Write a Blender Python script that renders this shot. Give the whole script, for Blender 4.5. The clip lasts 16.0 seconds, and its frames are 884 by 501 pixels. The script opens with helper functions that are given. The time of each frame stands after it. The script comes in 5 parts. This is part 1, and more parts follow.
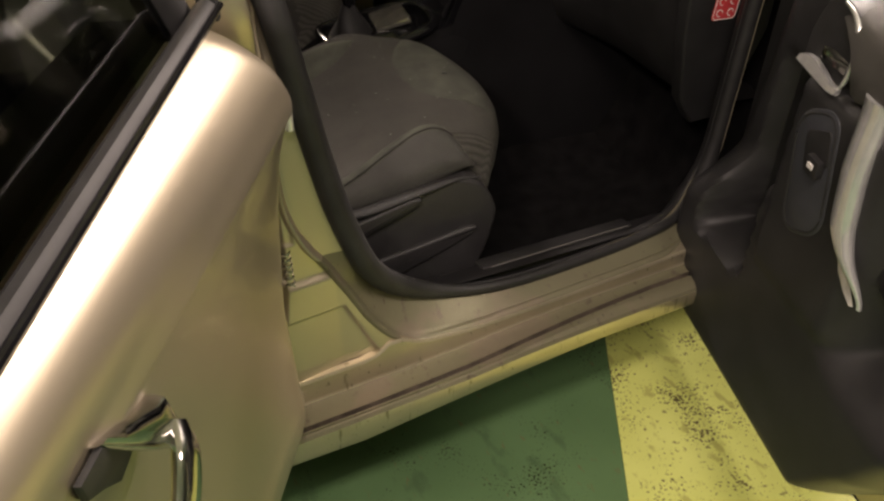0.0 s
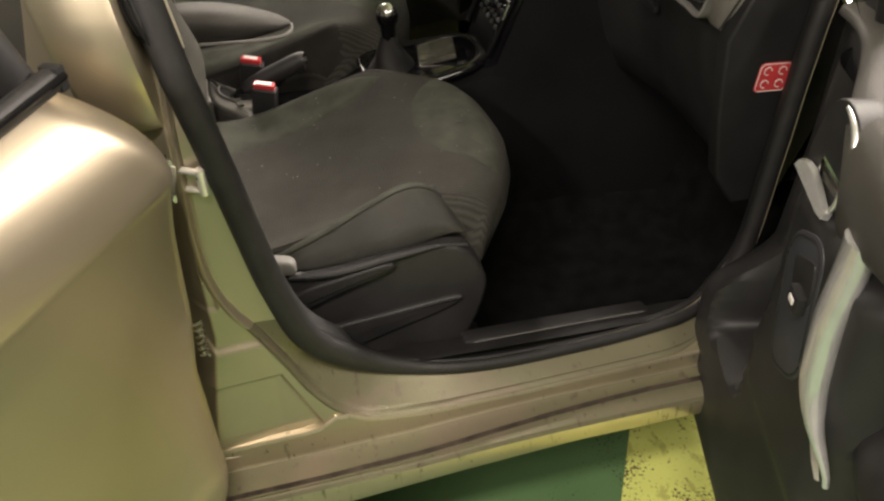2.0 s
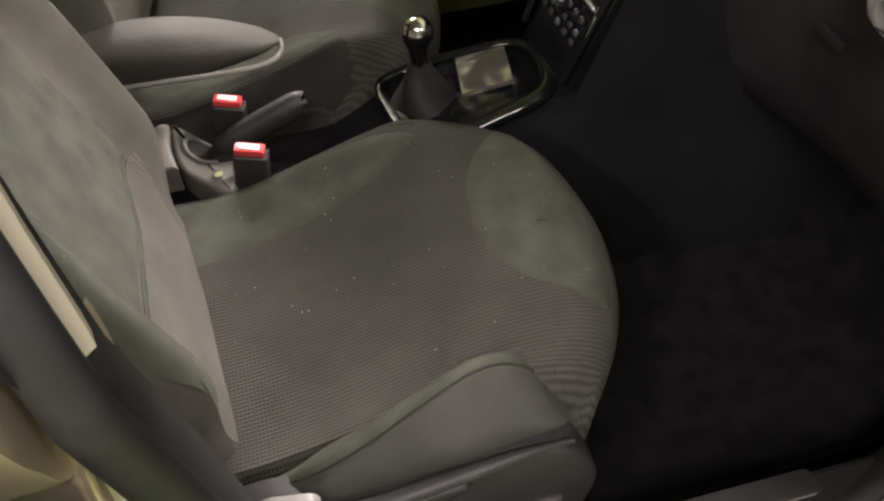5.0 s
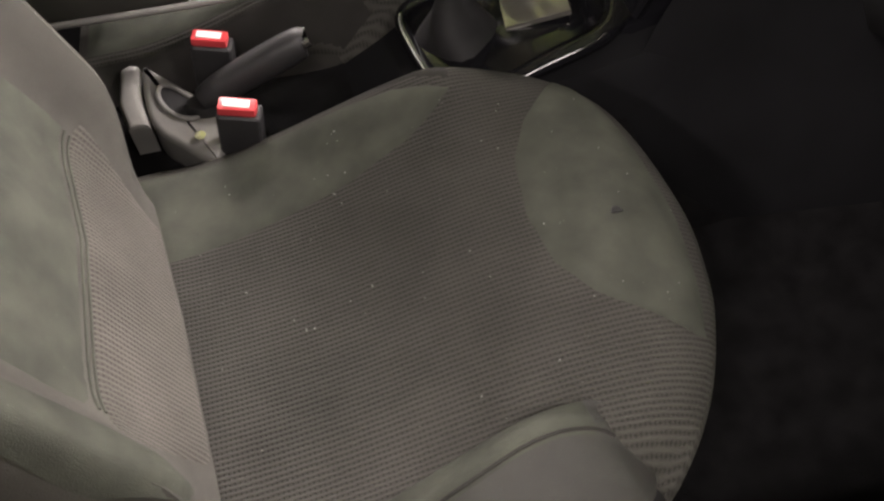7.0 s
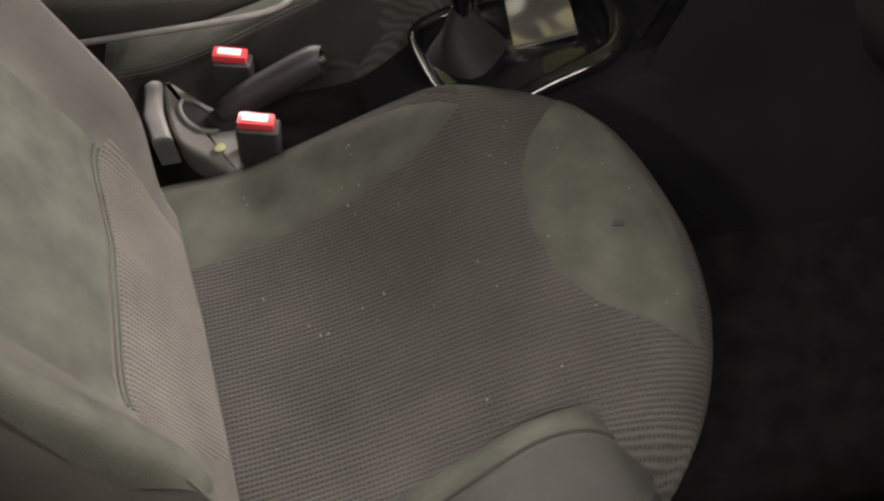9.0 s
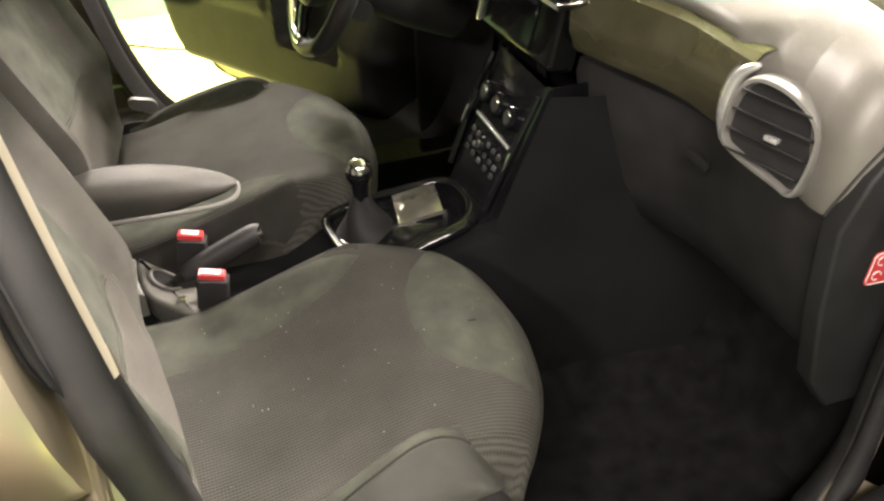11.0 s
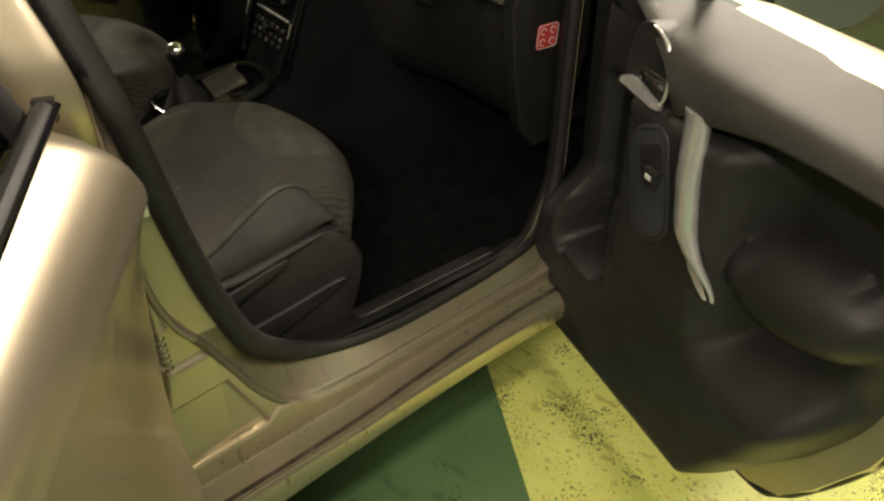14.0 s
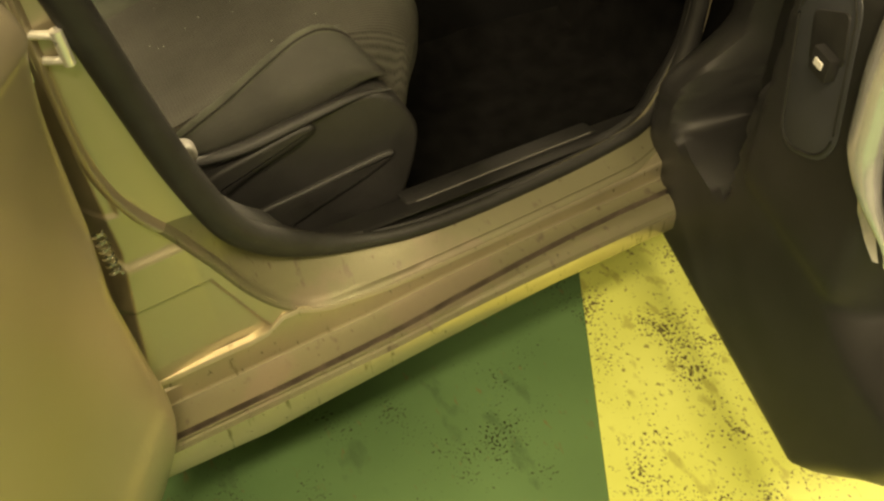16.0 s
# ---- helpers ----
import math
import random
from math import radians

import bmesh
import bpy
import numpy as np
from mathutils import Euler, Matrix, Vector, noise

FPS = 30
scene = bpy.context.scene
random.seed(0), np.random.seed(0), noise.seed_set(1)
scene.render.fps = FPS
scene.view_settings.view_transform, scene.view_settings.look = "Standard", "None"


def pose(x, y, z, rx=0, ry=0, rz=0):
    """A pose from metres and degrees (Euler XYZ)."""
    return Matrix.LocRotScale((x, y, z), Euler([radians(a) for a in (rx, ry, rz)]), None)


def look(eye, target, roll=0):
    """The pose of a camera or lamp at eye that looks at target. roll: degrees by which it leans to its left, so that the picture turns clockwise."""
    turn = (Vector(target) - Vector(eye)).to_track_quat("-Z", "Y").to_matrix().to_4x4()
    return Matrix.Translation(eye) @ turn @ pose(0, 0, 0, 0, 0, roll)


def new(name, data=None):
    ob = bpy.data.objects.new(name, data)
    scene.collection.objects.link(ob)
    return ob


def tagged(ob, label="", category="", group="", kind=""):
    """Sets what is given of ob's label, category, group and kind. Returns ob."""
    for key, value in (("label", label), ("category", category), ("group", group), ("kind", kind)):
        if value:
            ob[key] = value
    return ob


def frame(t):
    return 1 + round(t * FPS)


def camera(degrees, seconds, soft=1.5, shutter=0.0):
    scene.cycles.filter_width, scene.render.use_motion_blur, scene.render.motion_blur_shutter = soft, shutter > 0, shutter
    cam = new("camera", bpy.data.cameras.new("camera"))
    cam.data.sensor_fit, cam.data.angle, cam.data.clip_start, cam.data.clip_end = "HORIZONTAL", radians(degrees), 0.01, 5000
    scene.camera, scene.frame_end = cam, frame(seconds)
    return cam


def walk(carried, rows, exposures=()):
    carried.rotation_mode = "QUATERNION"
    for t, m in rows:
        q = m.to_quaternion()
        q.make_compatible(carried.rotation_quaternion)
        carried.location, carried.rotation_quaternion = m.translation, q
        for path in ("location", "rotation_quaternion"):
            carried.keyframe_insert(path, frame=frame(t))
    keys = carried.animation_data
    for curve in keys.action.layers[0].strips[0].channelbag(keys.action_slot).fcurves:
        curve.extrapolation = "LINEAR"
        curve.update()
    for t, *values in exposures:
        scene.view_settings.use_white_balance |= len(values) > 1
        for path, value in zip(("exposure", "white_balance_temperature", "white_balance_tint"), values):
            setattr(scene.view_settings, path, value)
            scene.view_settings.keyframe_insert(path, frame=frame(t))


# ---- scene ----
cam = camera(55.0, 16.0, soft=2.4)
PATH = [
    (0, (-0.225, -1.846, 1.299), (0.439, -0.281, 0.246), -3.0),
    (0.5, (-0.064, -1.804, 1.32), (0.506, -0.159, 0.335), -2.2),
    (1, (0.074, -1.795, 1.322), (0.482, -0.126, 0.3), -1.6),
    (1.5, (0.125, -1.797, 1.327), (0.485, -0.123, 0.293), -2.2),
    (2, (0.126, -1.78, 1.325), (0.435, -0.103, 0.28), -3.3),
    (2.5, (0.115, -1.683, 1.342), (0.462, -0.017, 0.291), -3.9),
    (3, (0.104, -1.535, 1.365), (0.49, 0.091, 0.266), -4.7),
    (3.5, (0.102, -1.431, 1.381), (0.517, 0.17, 0.255), -4.8),
    (4, (0.104, -1.344, 1.382), (0.486, 0.236, 0.217), -5.1),
    (4.5, (0.132, -1.252, 1.377), (0.449, 0.308, 0.166), -4.9),
    (7, (0.183, -0.893, 1.283), (0.383, 0.475, -0.162), -6.7),
    (7.5, (0.18, -0.888, 1.286), (0.362, 0.47, -0.172), -7.0),
    (8, (0.181, -0.896, 1.287), (0.353, 0.47, -0.163), -7.0),
    (10.5, (0.153, -1.114, 1.376), (0.491, 0.479, 0.215), -3.2),
    (11, (0.11, -1.331, 1.386), (0.606, 0.354, 0.43), -4.4),
    (11.5, (0.053, -1.561, 1.388), (0.607, 0.171, 0.556), -4.4),
    (12, (0.017, -1.762, 1.371), (0.544, 0.0, 0.585), -4.5),
    (12.5, (-0.045, -1.846, 1.381), (0.597, -0.099, 0.649), -5.0),
    (13, (-0.206, -1.872, 1.39), (0.74, -0.279, 0.636), -7.3),
    (13.1, (-0.225, -1.871, 1.388), (0.73, -0.315, 0.57), -7.4),
    (13.2, (-0.231, -1.87, 1.383), (0.731, -0.354, 0.501), -7.3),
    (13.5, (-0.247, -1.855, 1.344), (0.737, -0.409, 0.375), -6.7),
    (14, (-0.239, -1.844, 1.333), (0.727, -0.414, 0.322), -6.4),
    (14.5, (-0.153, -1.766, 1.28), (0.691, -0.336, 0.166), -6.1),
    (15, (-0.025, -1.665, 1.228), (0.617, -0.23, -0.009), -7.7),
    (15.5, (0.028, -1.62, 1.203), (0.579, -0.178, -0.067), -8.5),
    (16, (0.04, -1.607, 1.194), (0.588, -0.19, -0.106), -8.0),
]
LEVEL = Matrix.Translation((0, -0.78, 0)) @ pose(0, 0, 0, -8) @ Matrix.Translation((0, 0.78, 0))  # sets the path upright
EXPOSURES = [(0, -0.15, 7250, 23), (0.5, -0.55, 7000, 14), (1.0, -0.1, 6800, 13), (2.0, 0.22, 7000, 15), (3.0, 0.12, 7250, 19), (3.5, 0.3, 7100, 18), (4.0, 0.5, 6800, 21), (4.5, 0.58, 6500, 19), (7.5, 0.57, 6450, 20), (10.0, 0.85, 6450, 20), (11.0, 1.42, 6750, 16), (11.5, 1.05, 6800, 20), (12.5, 0.3, 7000, 26), (13.0, 0.17, 7200, 23), (13.5, -0.1, 7900, 11), (14.5, -0.3, 7300, 10), (15.0, 0.1, 8900, 4), (15.5, 0.47, 12000, 3), (16, 0.4, 12500, 1)]
walk(cam, [(t, LEVEL @ look(eye, target, roll)) for t, eye, target, roll in PATH], EXPOSURES)


# ---- world and light ----
world = bpy.data.worlds.new("garage_air")
scene.world = world
world.use_nodes = True
world.node_tree.nodes["Background"].inputs[0].default_value = (0.95, 0.95, 0.95, 1)
world.node_tree.nodes["Background"].inputs[1].default_value = 0.03


def ceiling_lamp(x, y, z, lx, ly, watts, aim=None, spread=180, color=(1.0, 0.93, 0.86)):
    d = bpy.data.lights.new("tube_light", "AREA")
    d.shape, d.size, d.size_y, d.energy, d.color = "RECTANGLE", lx, ly, watts, color
    ob = new("tube_light", d)
    ob.matrix_world = look((x, y, z), aim) if aim else pose(x, y, z)
    d.spread = radians(spread)
    return ob


# Lamps out of view; the (1.7, -2.2) one brightens rear door and backrest.
LAMPS = [(3.0, 0.55, 2.74, 0.9, 0.3, 95, (0.2, -0.4, 0.9), 120), (1.7, -2.2, 2.78, 0.3, 0.9, 34), (-0.3, -1.98, 2.78, 1.2, 0.25, 46), (0.2, 3.4, 2.78, 1.2, 0.3, 260), (-1.6, -2.75, 2.78, 0.3, 0.9, 80)]
for lamp in LAMPS:
    ceiling_lamp(*lamp)

# ---- materials ----
def mat(name, base, rough=0.5, metal=0.0, vary=0.12, scale=8.0, bump=0.0, bump_scale=200.0, coat=0.0, spec=0.5, second=None, stretch=(1, 1, 1), rough_vary=0.0):
    m = bpy.data.materials.new(name)
    m.use_nodes = True
    nt = m.node_tree
    b = nt.nodes["Principled BSDF"]
    b.inputs["Roughness"].default_value, b.inputs["Metallic"].default_value = rough, metal
    b.inputs["Coat Weight"].default_value, b.inputs["Coat Roughness"].default_value = coat, 0.06
    b.inputs["Specular IOR Level"].default_value = spec
    tc = nt.nodes.new("ShaderNodeTexCoord")
    mp = nt.nodes.new("ShaderNodeMapping")
    mp.inputs["Scale"].default_value = stretch
    nt.links.new(tc.outputs["Object"], mp.inputs["Vector"])
    n = nt.nodes.new("ShaderNodeTexNoise")
    n.inputs["Scale"].default_value, n.inputs["Detail"].default_value = scale, 6
    nt.links.new(mp.outputs[0], n.inputs["Vector"])
    r = nt.nodes.new("ShaderNodeValToRGB")
    r.color_ramp.elements[0].position, r.color_ramp.elements[1].position = 0.3, 0.7
    lo = [c * (1 - vary) for c in base]
    hi = list(second) if second else [min(1, c * (1 + vary)) for c in base]
    r.color_ramp.elements[0].color, r.color_ramp.elements[1].color = (*lo, 1), (*hi, 1)
    nt.links.new(n.outputs["Fac"], r.inputs[0])
    nt.links.new(r.outputs[0], b.inputs["Base Color"])
    if rough_vary:
        mr = nt.nodes.new("ShaderNodeMapRange")
        mr.inputs["To Min"].default_value, mr.inputs["To Max"].default_value = max(0, rough - rough_vary), rough + rough_vary
        nt.links.new(n.outputs["Fac"], mr.inputs["Value"])
        nt.links.new(mr.outputs[0], b.inputs["Roughness"])
    if bump:
        n2 = nt.nodes.new("ShaderNodeTexNoise")
        n2.inputs["Scale"].default_value, n2.inputs["Detail"].default_value = bump_scale, 3
        nt.links.new(mp.outputs[0], n2.inputs["Vector"])
        bp = nt.nodes.new("ShaderNodeBump")
        bp.inputs["Strength"].default_value, bp.inputs["Distance"].default_value = bump, 0.002
        nt.links.new(n2.outputs["Fac"], bp.inputs["Height"])
        nt.links.new(bp.outputs[0], b.inputs["Normal"])
    return m


def ribbed(name, base, pitch=0.0047, depth=0.6, axes="XY", pit=0.62):
    """A knitted seat cloth: ribs with rows of small dark holes between them."""
    m = mat(name, base, 0.92, vary=0.22, scale=9, spec=0.15)
    nt = m.node_tree
    b = nt.nodes["Principled BSDF"]
    tc = nt.nodes.new("ShaderNodeTexCoord")

    def math_node(op, x, y):
        n = nt.nodes.new("ShaderNodeMath")
        n.operation = op
        for k, v in enumerate((x, y)):
            if isinstance(v, (int, float)):
                n.inputs[k].default_value = v
            else:
                nt.links.new(v, n.inputs[k])
        return n.outputs[0]

    waves = []
    for axis, p in ((axes[0], pitch), (axes[1], pitch * 1.15)):
        w = nt.nodes.new("ShaderNodeTexWave")
        w.wave_type, w.bands_direction = "BANDS", axis
        w.inputs["Scale"].default_value, w.inputs["Distortion"].default_value = 0.314 / p, 0.9
        w.inputs["Detail"].default_value, w.inputs["Detail Scale"].default_value = 1, 3
        nt.links.new(tc.outputs["Object"], w.inputs["Vector"])
        waves.append(math_node("SUBTRACT", 1.0, w.outputs["Fac"]))
    across, along = waves
    holes = math_node("MULTIPLY", across, math_node("POWER", along, 1.4))
    valley = math_node("MULTIPLY", along, 0.28)
    dark = math_node("MAXIMUM", math_node("MULTIPLY", holes, pit), valley)
    height = math_node("SUBTRACT", 1.0, dark)
    bp = nt.nodes.new("ShaderNodeBump")
    bp.inputs["Strength"].default_value, bp.inputs["Distance"].default_value = depth, 0.0025
    nt.links.new(height, bp.inputs["Height"])
    nt.links.new(bp.outputs[0], b.inputs["Normal"])
    ramp = [n for n in nt.nodes if n.type == "VALTORGB"][0]
    mx = nt.nodes.new("ShaderNodeMix")
    mx.data_type, mx.blend_type = "RGBA", "MULTIPLY"
    mx.inputs["Factor"].default_value = 1.0
    nt.links.new(ramp.outputs[0], mx.inputs["A"])
    nt.links.new(height, mx.inputs["B"])
    nt.links.new(mx.outputs["Result"], b.inputs["Base Color"])
    return m


PAINT = mat("champagne_paint", (0.52, 0.452, 0.34), 0.38, 0.78, 0.05, 3, coat=0.4)
STAINED = mat("stained_champagne_paint", (0.52, 0.46, 0.33), 0.38, 0.78, 0.08, 12, coat=0.4)
DIRTY = mat("dusty_paint", (0.25, 0.238, 0.15), 0.5, 0.4, 0.3, 14, second=(0.17, 0.155, 0.1), coat=0.0, bump=0.08, bump_scale=120, rough_vary=0.15)
GROOVE_DARK = mat("dark_groove_brown", (0.05, 0.04, 0.03), 0.8, vary=0.4, scale=30, second=(0.11, 0.088, 0.066), bump=0.3, bump_scale=200, spec=0.2)
RUBBER = mat("black_rubber", (0.014, 0.0138, 0.014), 0.6, vary=0.3, scale=30, bump=0.1, bump_scale=300)
PLASTIC = mat("dark_grained_plastic", (0.022, 0.0215, 0.0222), 0.5, vary=0.25, scale=12, bump=0.15, bump_scale=700, spec=0.38)
CAP = mat("black_end_cap_plastic", (0.014, 0.014, 0.0145), 0.55, vary=0.25, scale=12, bump=0.15, bump_scale=700, spec=0.3)
SOFT = mat("soft_dash_skin", (0.13, 0.123, 0.11), 0.42, vary=0.12, scale=9, bump=0.2, bump_scale=800)
DOORPAD = mat("door_pad_skin", (0.046, 0.044, 0.039), 0.62, vary=0.12, scale=9, bump=0.2, bump_scale=800, spec=0.3)
GLOSS = mat("piano_black", (0.006, 0.006, 0.007), 0.1, vary=0.3, scale=20, coat=0.12, spec=0.3)
BAND = mat("satin_bronze_trim", (0.12, 0.112, 0.066), 0.2, 0.5, 0.1, 30, coat=0.8)
CHROME = mat("worn_chrome", (0.75, 0.74, 0.72), 0.12, 1.0, 0.08, 40, rough_vary=0.06)
STEEL = mat("bright_zinc_steel", (0.85, 0.84, 0.8), 0.3, 0.6, 0.1, 60, rough_vary=0.1)
SATIN = mat("satin_silver", (0.79, 0.79, 0.785), 0.25, 0.74, 0.08, 40)
TRAY = mat("glossy_tray", (0.2, 0.19, 0.17), 0.12, 0.6, 0.15, 30, coat=0.5)
KNIT = ribbed("ribbed_seat_cloth", (0.051, 0.0493, 0.0435))
# The cushion's knit again, paler: the backrest's stronger light is in the colour.
KNIT_BACK_LIT = ribbed("ribbed_back_cloth_lit", (0.085, 0.08, 0.07), pitch=0.0045, axes="ZY")
# Plastic-like lining, coloured darker than PLASTIC for tunnel and footwell sides.
FOOTWELL = mat("black_footwell_lining", (0.006, 0.006, 0.0067), 0.9, vary=0.2, scale=10, bump=0.3, bump_scale=500, spec=0.15)
SUEDE = mat("suede_seat_cloth", (0.048, 0.051, 0.042), 0.95, vary=0.14, scale=22, second=(0.066, 0.069, 0.056), bump=0.25, bump_scale=900, spec=0.1)
BACKCLOTH = mat("seat_edge_cloth", (0.026, 0.0245, 0.0225), 0.9, vary=0.2, scale=12, bump=0.25, bump_scale=900, spec=0.15)
# One smooth cloth in two tones: darker bolster, backrest paler where light falls.
BOLSTER = mat("bolster_cloth", (0.038, 0.0375, 0.034), 0.75, vary=0.25, scale=12, bump=0.25, bump_scale=900, spec=0.3)
BACKREST_LIT = mat("lit_backrest_cloth", (0.06, 0.058, 0.051), 0.9, vary=0.2, scale=12, bump=0.25, bump_scale=900, spec=0.15)
CARPET = mat("black_carpet", (0.007, 0.0068, 0.007), 0.98, vary=0.4, scale=25, bump=0.5, bump_scale=500, spec=0.1)
CREAM = mat("cream_pillar_trim", (0.55, 0.5, 0.4), 0.6, vary=0.06, scale=12, bump=0.1, bump_scale=500)
RED = mat("red_plastic", (0.5, 0.045, 0.05), 0.35, vary=0.1, scale=30)
PALE = mat("pale_grey_plastic", (0.14, 0.136, 0.127), 0.5, vary=0.15, scale=20, bump=0.1, bump_scale=400)
SWITCH = mat("slate_switch_plate", (0.04, 0.042, 0.05), 0.5, vary=0.15, scale=20, bump=0.1, bump_scale=600)
WHITE = mat("white_print", (0.75, 0.72, 0.7), 0.5, vary=0.05)


def floor_paint(name, base, second, speck, cut):
    """Painted concrete with scuffs, stains and clusters of grit."""
    m = mat(name, base, 0.42, vary=0.1, scale=3, second=second, bump=0.25, bump_scale=40, rough_vary=0.12)
    nt = m.node_tree
    b = nt.nodes["Principled BSDF"]
    ramp = [n for n in nt.nodes if n.type == "VALTORGB"][0]
    tc = nt.nodes.new("ShaderNodeTexCoord")

    def noise_node(scale, detail):
        n = nt.nodes.new("ShaderNodeTexNoise")
        n.inputs["Scale"].default_value, n.inputs["Detail"].default_value = scale, detail
        nt.links.new(tc.outputs["Object"], n.inputs["Vector"])
        return n

    fine, patch = noise_node(170, 4), noise_node(8, 4)
    mr = nt.nodes.new("ShaderNodeMapRange")
    mr.inputs["From Min"].default_value, mr.inputs["From Max"].default_value = 0.45, 0.72
    mr.inputs["To Min"].default_value, mr.inputs["To Max"].default_value = -0.07, 0.14
    nt.links.new(patch.outputs["Fac"], mr.inputs["Value"])
    add = nt.nodes.new("ShaderNodeMath")
    add.operation = "ADD"
    nt.links.new(fine.outputs["Fac"], add.inputs[0])
    nt.links.new(mr.outputs[0], add.inputs[1])
    st = nt.nodes.new("ShaderNodeMapRange")
    st.inputs["From Min"].default_value, st.inputs["From Max"].default_value = cut, cut + 0.07
    nt.links.new(add.outputs[0], st.inputs["Value"])
    mx = nt.nodes.new("ShaderNodeMix")
    mx.data_type = "RGBA"
    mx.inputs["B"].default_value = (*speck, 1)
    nt.links.new(st.outputs[0], mx.inputs["Factor"])
    nt.links.new(ramp.outputs[0], mx.inputs["A"])
    nt.links.new(mx.outputs["Result"], b.inputs["Base Color"])
    return m


def add_spots(m, scale, cut, color, stretch):
    """Dark specks and drip marks over a material's colour."""
    nt = m.node_tree
    b = nt.nodes["Principled BSDF"]
    src = b.inputs["Base Color"].links[0].from_socket
    tc, mp, n = (nt.nodes.new("ShaderNode" + k) for k in ("TexCoord", "Mapping", "TexNoise"))
    mp.inputs["Scale"].default_value = stretch
    n.inputs["Scale"].default_value, n.inputs["Detail"].default_value = scale, 4
    nt.links.new(tc.outputs["Object"], mp.inputs["Vector"])
    nt.links.new(mp.outputs[0], n.inputs["Vector"])
    mr = nt.nodes.new("ShaderNodeMapRange")
    mr.inputs["From Min"].default_value, mr.inputs["From Max"].default_value, mr.inputs["To Max"].default_value = cut, cut + 0.08, 0.8
    nt.links.new(n.outputs["Fac"], mr.inputs["Value"])
    mx = nt.nodes.new("ShaderNodeMix")
    mx.data_type = "RGBA"
    mx.inputs["B"].default_value = (*color, 1)
    nt.links.new(mr.outputs[0], mx.inputs["Factor"])
    nt.links.new(src, mx.inputs["A"])
    nt.links.new(mx.outputs["Result"], b.inputs["Base Color"])


for cloth in (SUEDE, KNIT):
    add_spots(cloth, 170, 0.735, (0.3, 0.3, 0.27), (1.0, 1.0, 1.0))
add_spots(STAINED, 70, 0.63, (0.16, 0.13, 0.07), (1.0, 0.5, 0.18))
add_spots(STAINED, 150, 0.68, (0.06, 0.05, 0.03), (1.0, 0.8, 0.5))
add_spots(DIRTY, 110, 0.66, (0.07, 0.055, 0.04), (1.0, 0.6, 0.35))
add_spots(DIRTY, 60, 0.62, (0.11, 0.09, 0.068), (1.0, 0.5, 0.5))
add_spots(DIRTY, 9, 0.56, (0.2, 0.165, 0.12), (1.0, 1.0, 1.0))
GREEN = floor_paint("green_floor_paint", (0.098, 0.19, 0.082), (0.122, 0.228, 0.1), (0.03, 0.04, 0.018), 0.625)
YELLOW = floor_paint("yellow_floor_paint", (0.72, 0.78, 0.2), (0.8, 0.86, 0.27), (0.12, 0.1, 0.04), 0.595)
add_spots(GREEN, 18, 0.6, (0.07, 0.13, 0.06), (1.0, 0.5, 1.0))
add_spots(YELLOW, 30, 0.6, (0.5, 0.5, 0.14), (1.0, 0.5, 1.0))
add_spots(YELLOW, 95, 0.63, (0.2, 0.17, 0.06), (1.0, 0.7, 1.0))
add_spots(GREEN, 60, 0.64, (0.16, 0.14, 0.06), (1.0, 0.4, 1.0))
WALLPAINT = mat("garage_wall_paint", (0.5, 0.5, 0.44), 0.8, vary=0.1, scale=2, bump=0.1, bump_scale=60)
WHITEWALL = mat("white_wall_paint", (0.75, 0.74, 0.7), 0.7, vary=0.08, scale=2, bump=0.1, bump_scale=60)

glass = bpy.data.materials.new("car_glass")
glass.use_nodes = True
gb = glass.node_tree.nodes["Principled BSDF"]
gb.inputs["Base Color"].default_value = (0.82, 0.9, 0.85, 1)
gb.inputs["Transmission Weight"].default_value, gb.inputs["Roughness"].default_value, gb.inputs["IOR"].default_value = 1.0, 0.02, 1.05
MIRROR = bpy.data.materials.new("mirror_glass")
MIRROR.use_nodes = True
MIRROR.node_tree.nodes["Principled BSDF"].inputs["Base Color"].default_value = (0.8, 0.85, 0.83, 1)
MIRROR.node_tree.nodes["Principled BSDF"].inputs["Metallic"].default_value = 1.0
MIRROR.node_tree.nodes["Principled BSDF"].inputs["Roughness"].default_value = 0.02
TUBE = bpy.data.materials.new("lit_tube")
TUBE.use_nodes = True
TUBE.node_tree.nodes["Principled BSDF"].inputs["Emission Color"].default_value = (1, 0.9, 0.72, 1)
TUBE.node_tree.nodes["Principled BSDF"].inputs["Emission Strength"].default_value = 4.0


# ---- mesh helpers ----
def thing(name, label, category, group="", kind="", at=(0, 0, 0), shift=(0, 0, 0)):
    """An Empty for a thing whose parts are built round at; shift moves the whole thing."""
    ob = new(name)
    ob["built_at"] = at
    ob.location = Vector(at) + Vector(shift)
    ob.empty_display_size = 0.05
    return tagged(ob, label, category, group, kind)


def link_mesh(name, bm, material, smooth=True):
    me = bpy.data.meshes.new(name)
    bmesh.ops.recalc_face_normals(bm, faces=bm.faces)
    bm.to_mesh(me)
    bm.free()
    if smooth:
        me.shade_smooth()
        me.set_sharp_from_angle(angle=radians(38))
    me.materials.append(material)
    return new(name, me)


